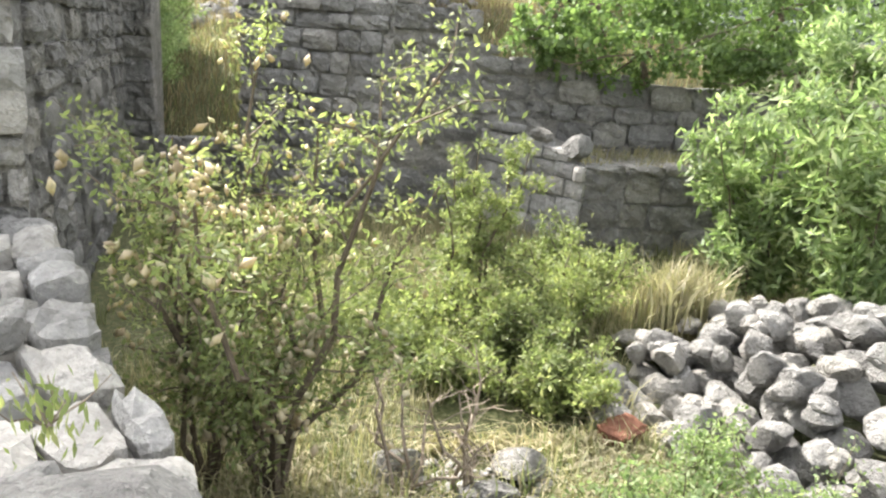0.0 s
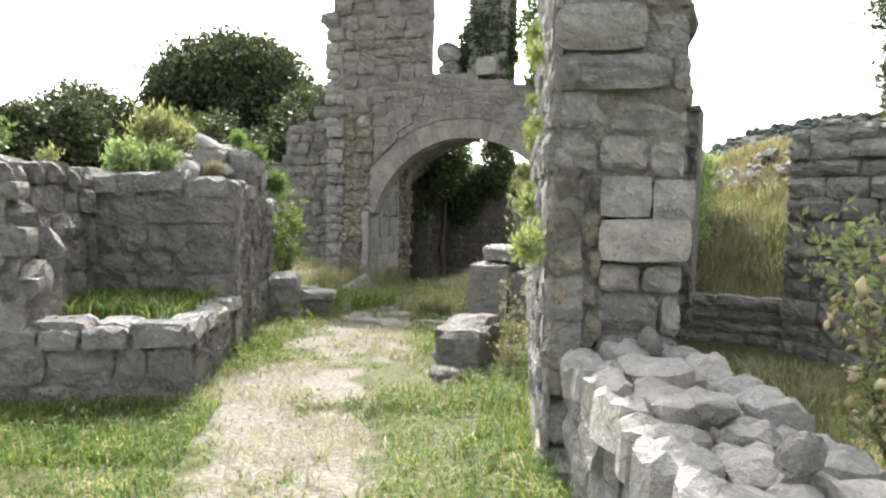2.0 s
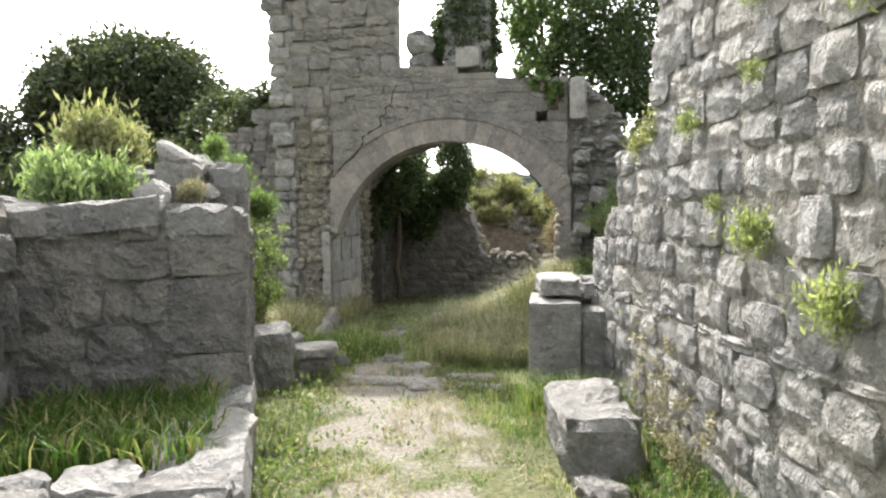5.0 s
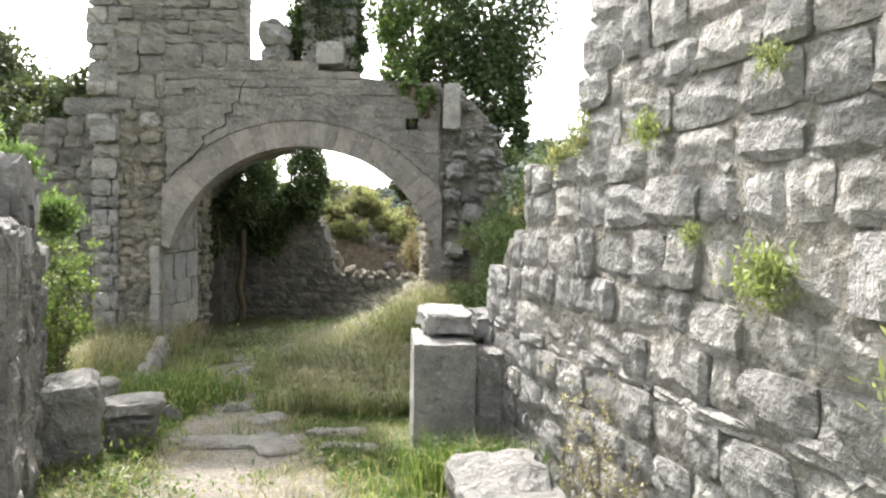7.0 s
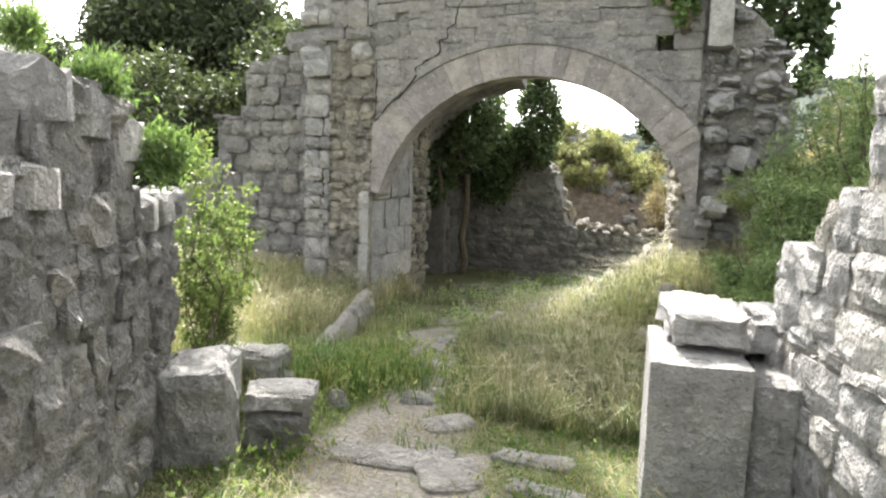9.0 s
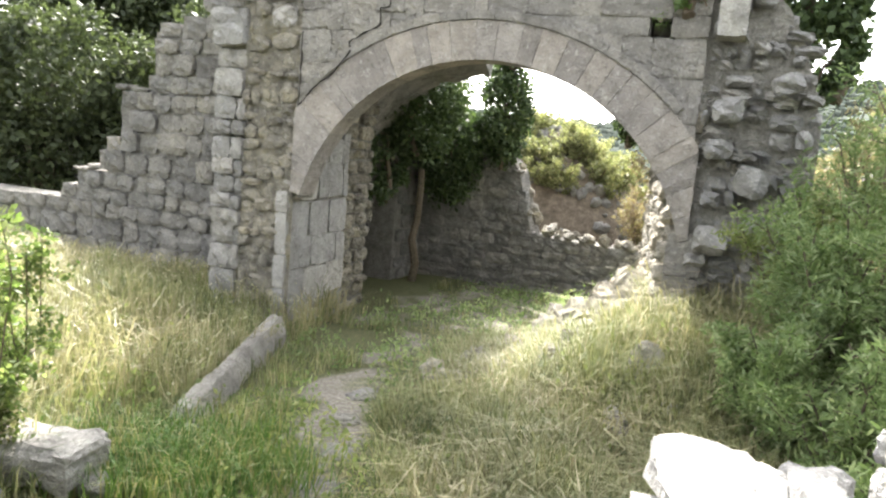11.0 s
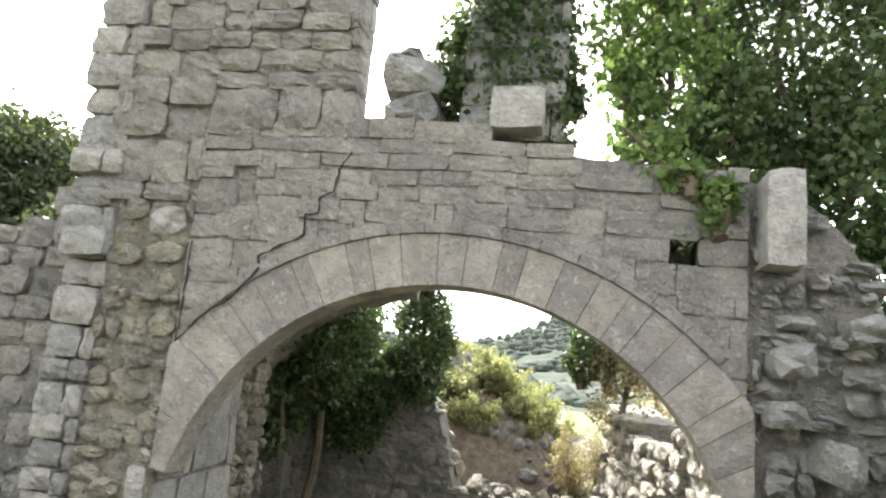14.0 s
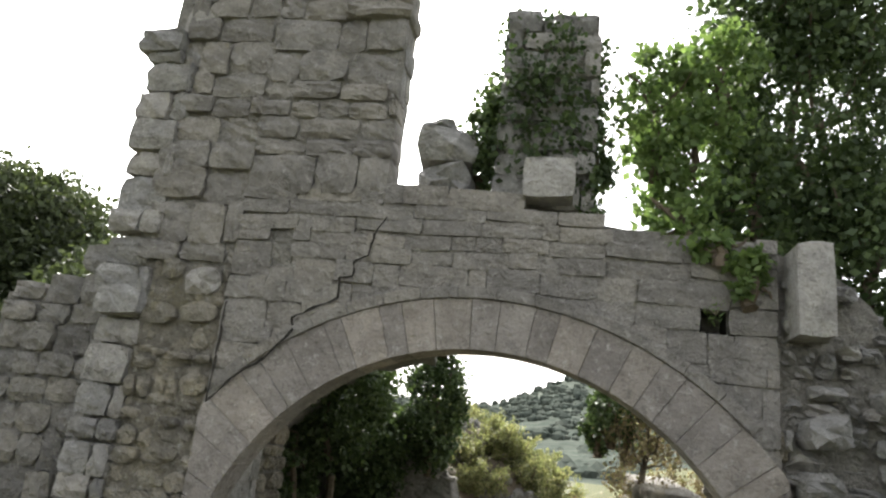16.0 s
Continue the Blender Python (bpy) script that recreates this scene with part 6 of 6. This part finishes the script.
tree("tree", -13.2, 1.6, 0.0, 3.6, [(-13.2, 1.6, 2.2, 1.5, 1.2, 1.3), (-12.4, 2.4, 2.6, 1.0, 1.0, 1.0), (-14.4, 0.8, 1.8, 1.3, 1.2, 1.2)], TREE, "low dull green tree beyond the weathered wall", 8, 24000, 0.075)
tree("tree", -5.6, 5.0, -0.3, 4.2, [(-5.4, 5.0, 3.0, 1.2, 1.0, 1.2), (-6.6, 5.2, 2.2, 1.3, 1.0, 1.4), (-5.2, 5.0, 1.4, 1.2, 0.9, 1.0)], TREE, "dark leafy tree close behind the stepped ruin", 9, 30000, 0.07)
tree("tree", 11.6, 4.0, 0.5, 5.0, [(11.6, 4, 4.0, 1.6, 1.4, 1.6), (10.7, 4, 3.4, 1.0, 1.0, 1.0), (12.8, 4.2, 3.4, 1.3, 1.2, 1.2)], TREE, "dark tree on the bank behind the garden", 6, 22000, 0.08)
tree("tree", 7.3, 3.2, 1.2, 5.0, [(7.3, 3.2, 3.6, 0.95, 0.9, 1.3), (7.2, 3.2, 5.2, 1.1, 1.0, 1.3), (7.8, 3.3, 4.4, 0.8, 0.8, 1.0)], TREE, "dark upright tree on the bank behind the garden wall", 7, 26000, 0.06)

pv, pf_ = [], []
peb = [rock_mesh("pebble", LOOSE, 500 + i, 1) for i in range(4)]
r6 = random.Random(5)
for k in range(420):
    y = r6.uniform(-11.2, -3.2)
    x = lerp_at(WAY, y) + r6.gauss(0, 0.5)
    if not (left_of_wall(x, y) and free(x, y)):
        continue
    w = r6.choice((0.008, 0.01, 0.01, 0.014, 0.014, 0.024))
    m = Matrix.Translation((x, y, ground_z(x, y) - w * 0.1)) @ Euler((r6.random() * 6, r6.random() * 6, 0)).to_matrix().to_4x4() @ Matrix.Diagonal((w * 1.3, w, w * 0.8, 1))
    me = r6.choice(peb)
    k0 = len(pv)
    pv += [m @ v.co for v in me.vertices]
    pf_ += [tuple(k0 + i for i in p.vertices) for p in me.polygons]
tagged(link_mesh("pebbles", pv, pf_, LOOSE), "pale pebbles strewn over the trodden path", "pebbles", kind="stuff")
mulch = [(lerp_at(WAY, y) + dx, y, ground_z(lerp_at(WAY, y) + dx, y) + 0.004) for y, dx in zip(nrg.uniform(-11.2, -2.2, 14000), nrg.normal(0, 0.95, 14000))]
mulch = [q for q in mulch if left_of_wall(q[0], q[1]) and free(q[0], q[1]) and clump(q[0], q[1], 1.7, 0.02, 12)]
tagged(blade_field("cut_straw", mulch, 0.08, 0.003, DRY, nrg, 2.6), "flattened straw lying on the path edges", "grass", kind="stuff")

cv, cf = [], []
for _ in range(900):
    x, y = r6.uniform(5.5, 7.0), r6.uniform(-9.5, -8.2)
    if left_of_wall(x, y) or not free(x, y) or not clump(x, y, 1.8, -0.15, 52):
        continue
    w = r6.choice((0.02, 0.03, 0.04, 0.06))
    m = Matrix.Translation((x, y, ground_z(x, y) + w * 0.15)) @ Euler((r6.random() * 0.6, r6.random() * 0.6, r6.random() * 6)).to_matrix().to_4x4() @ Matrix.Diagonal((w * 1.4, w, w * 0.5, 1))
    me = r6.choice(peb)
    k0 = len(cv)
    cv += [m @ v.co for v in me.vertices]
    cf += [tuple(k0 + i for i in p.vertices) for p in me.polygons]
tagged(link_mesh("stone_chips", cv, cf, PALE), "pale broken stone chips on the garden floor", "stone chips", kind="stuff")
fs = scatter(14000, 5.2, 7.2, -9.6, -8.1, lambda x, y: garden_ok(x, y) and clump(x, y, 1.5, -0.25, 21))
tagged(blade_field("fallen_straw", fs, 0.16, 0.005, DRY, nrg, 2.2), "pale fallen straw on the garden floor", "grass", kind="stuff")
for k, (x, y, w) in enumerate(((-0.75, -3.75, 0.34), (-1.05, -3.4, 0.3), (-0.5, -3.35, 0.22), (-0.85, -3.05, 0.2), (-0.3, -3.6, 0.18), (-1.35, -3.7, 0.36), (0.05, -3.55, 0.16), (-0.6, -2.85, 0.14))):
    ob = new("boulder", rocks[(k + 3) % 8])
    ob.matrix_basis = Matrix.Translation((x, y, ground_z(x, y) + w * 0.22)) @ Euler((0.2 * k, 0.3, k)).to_matrix().to_4x4() @ Matrix.Diagonal((w * 1.2, w, w * 0.8, 1))
    tagged(ob, "rough grey stone lying in the weeds", "boulder", "stones in the weeds")
r7 = random.Random(8)
cap = []
for k in range(46):
    sx = r7.uniform(1.9, 4.5)
    w = r7.uniform(0.12, 0.3)
    cap.append((CB.at(sx, r7.uniform(-0.55, 0.0), lerp_at(CBT, sx) + w * 0.25), (w, w, w * 0.8), (r7.uniform(0, 360), r7.uniform(0, 360), 0)))
blocks(cap, [rock_mesh("stone", RUBBLE, 470 + i, 1) for i in range(5)], court)

fl = [(x, y, ground_z(x, y) + h) for x, y, h in zip(nrg.uniform(-4.5, -0.7, 1700), nrg.uniform(-3.6, 0.2, 1700), nrg.uniform(0.2, 0.5, 1700)) if x < lerp_at(WAY, y) - 0.75 and clump(x, y, 1.2, 0.0, 15)]
flower_base = base("meadow_flowers", -2.0, -1.5, 0.1, "tiny cream seed heads over the meadow grass", "flowers", kind="stuff")
pod_cloud("seed_heads", fl, 0.0105, PETAL, flower_base, nrg)
# broad-leaved weeds in small rosettes
def weeds(name, n, x0, x1, y0, y1, ok, mat, label, size=0.02, spread=0.07):
    pts = []
    for x, y, z in scatter(n, x0, x1, y0, y1, ok):
        k = nrg.uniform(0.6, 1.8)
        q = nrg.normal(size=(int(26 * k), 3)) * np.array([spread, spread, spread * 0.7]) * k
        q[:, 2] = abs(q[:, 2])
        pts.append(q + np.array([x, y, z + 0.01]))
    b = base(name, (x0 + x1) / 2, (y0 + y1) / 2, 0.0, label, "weeds", kind="stuff")
    leaf_cloud("foliage", np.concatenate(pts), size, mat, b, nrg, aim=(0, 0, 0.7), long=2.2)


weeds("path_weeds", 420, 0.0, 4.8, -11.0, -3.4, lambda x, y: left_of_wall(x, y) and free(x, y) and trodden(x, y) < 0.42 and clump(x, y, 1.2, -0.1, 71), FRESH, "low leafy weeds in the turf beside the path", 0.014, 0.05)
weeds("path_tufts", 150, 0.4, 4.8, -10.6, -4.4, lambda x, y: left_of_wall(x, y) and free(x, y) and abs(x - lerp_at(WAY, y)) < 0.75 and clump(x, y, 1.9, 0.12, 79), FRESH, "flat leafy tufts growing on the trodden path", 0.013, 0.05)
weeds("foot_weeds", 150, -0.4, 1.6, -6.8, -4.1, lambda x, y: free(x, y) and x < lerp_at(WAY, y) - 0.5 and clump(x, y, 1.6, -0.2, 81), HERB, "leafy green weeds along the foot of the weathered wall", 0.018, 0.08)
weeds("slope_weeds", 260, -0.3, 2.6, -3.4, -0.1, lambda x, y: clump(x, y, 1.5, -0.15, 73), SHRUB, "leafy weeds among the grass before the gate", 0.02, 0.09)
weeds("passage_weeds", 240, -1.4, 1.0, -1.5, 4.6, lambda x, y: clump(x, y, 1.5, -0.1, 75), OLIVE, "low dull green weeds in the passage", 0.022, 0.08)
weeds("meadow_weeds", 260, -4.5, -0.8, -3.8, 0.6, lambda x, y: x < lerp_at(WAY, y) - 0.8 and clump(x, y, 1.2, -0.1, 77), SHRUB, "leafy weeds among the meadow grass", 0.022, 0.11)
pt = [(-0.3 + 0.3 * nrg.normal(), -3.0 + 0.22 * nrg.normal(), -0.14) for _ in range(2600)]
tagged(blade_field("path_tuft", pt, 0.26, 0.0034, FRESH, nrg, 1.1), "dark green grass tuft at the end of the kerb", "grass", kind="stuff")
gt = [(2.3 + 0.16 * nrg.normal(), -4.75 + 0.14 * nrg.normal(), -0.12) for _ in range(1600)]
tagged(blade_field("grass_tuft", gt, 0.34, 0.0035, FRESH, nrg, 0.9), "bright green grass tuft between boulder and block", "grass", kind="stuff")
for k, s_ in enumerate((2.35, 2.1, 1.8)):
    p = RW.at(s_, 0.14, -0.1)
    shrub("dry_stalks", p.x, p.y, p.z, 0.85 - 0.2 * k, 0.14, DRY, "pale dry stalks leaning on the wall foot", 120 + k, 420, 0.012, 7, TWIG, r0=0.003)
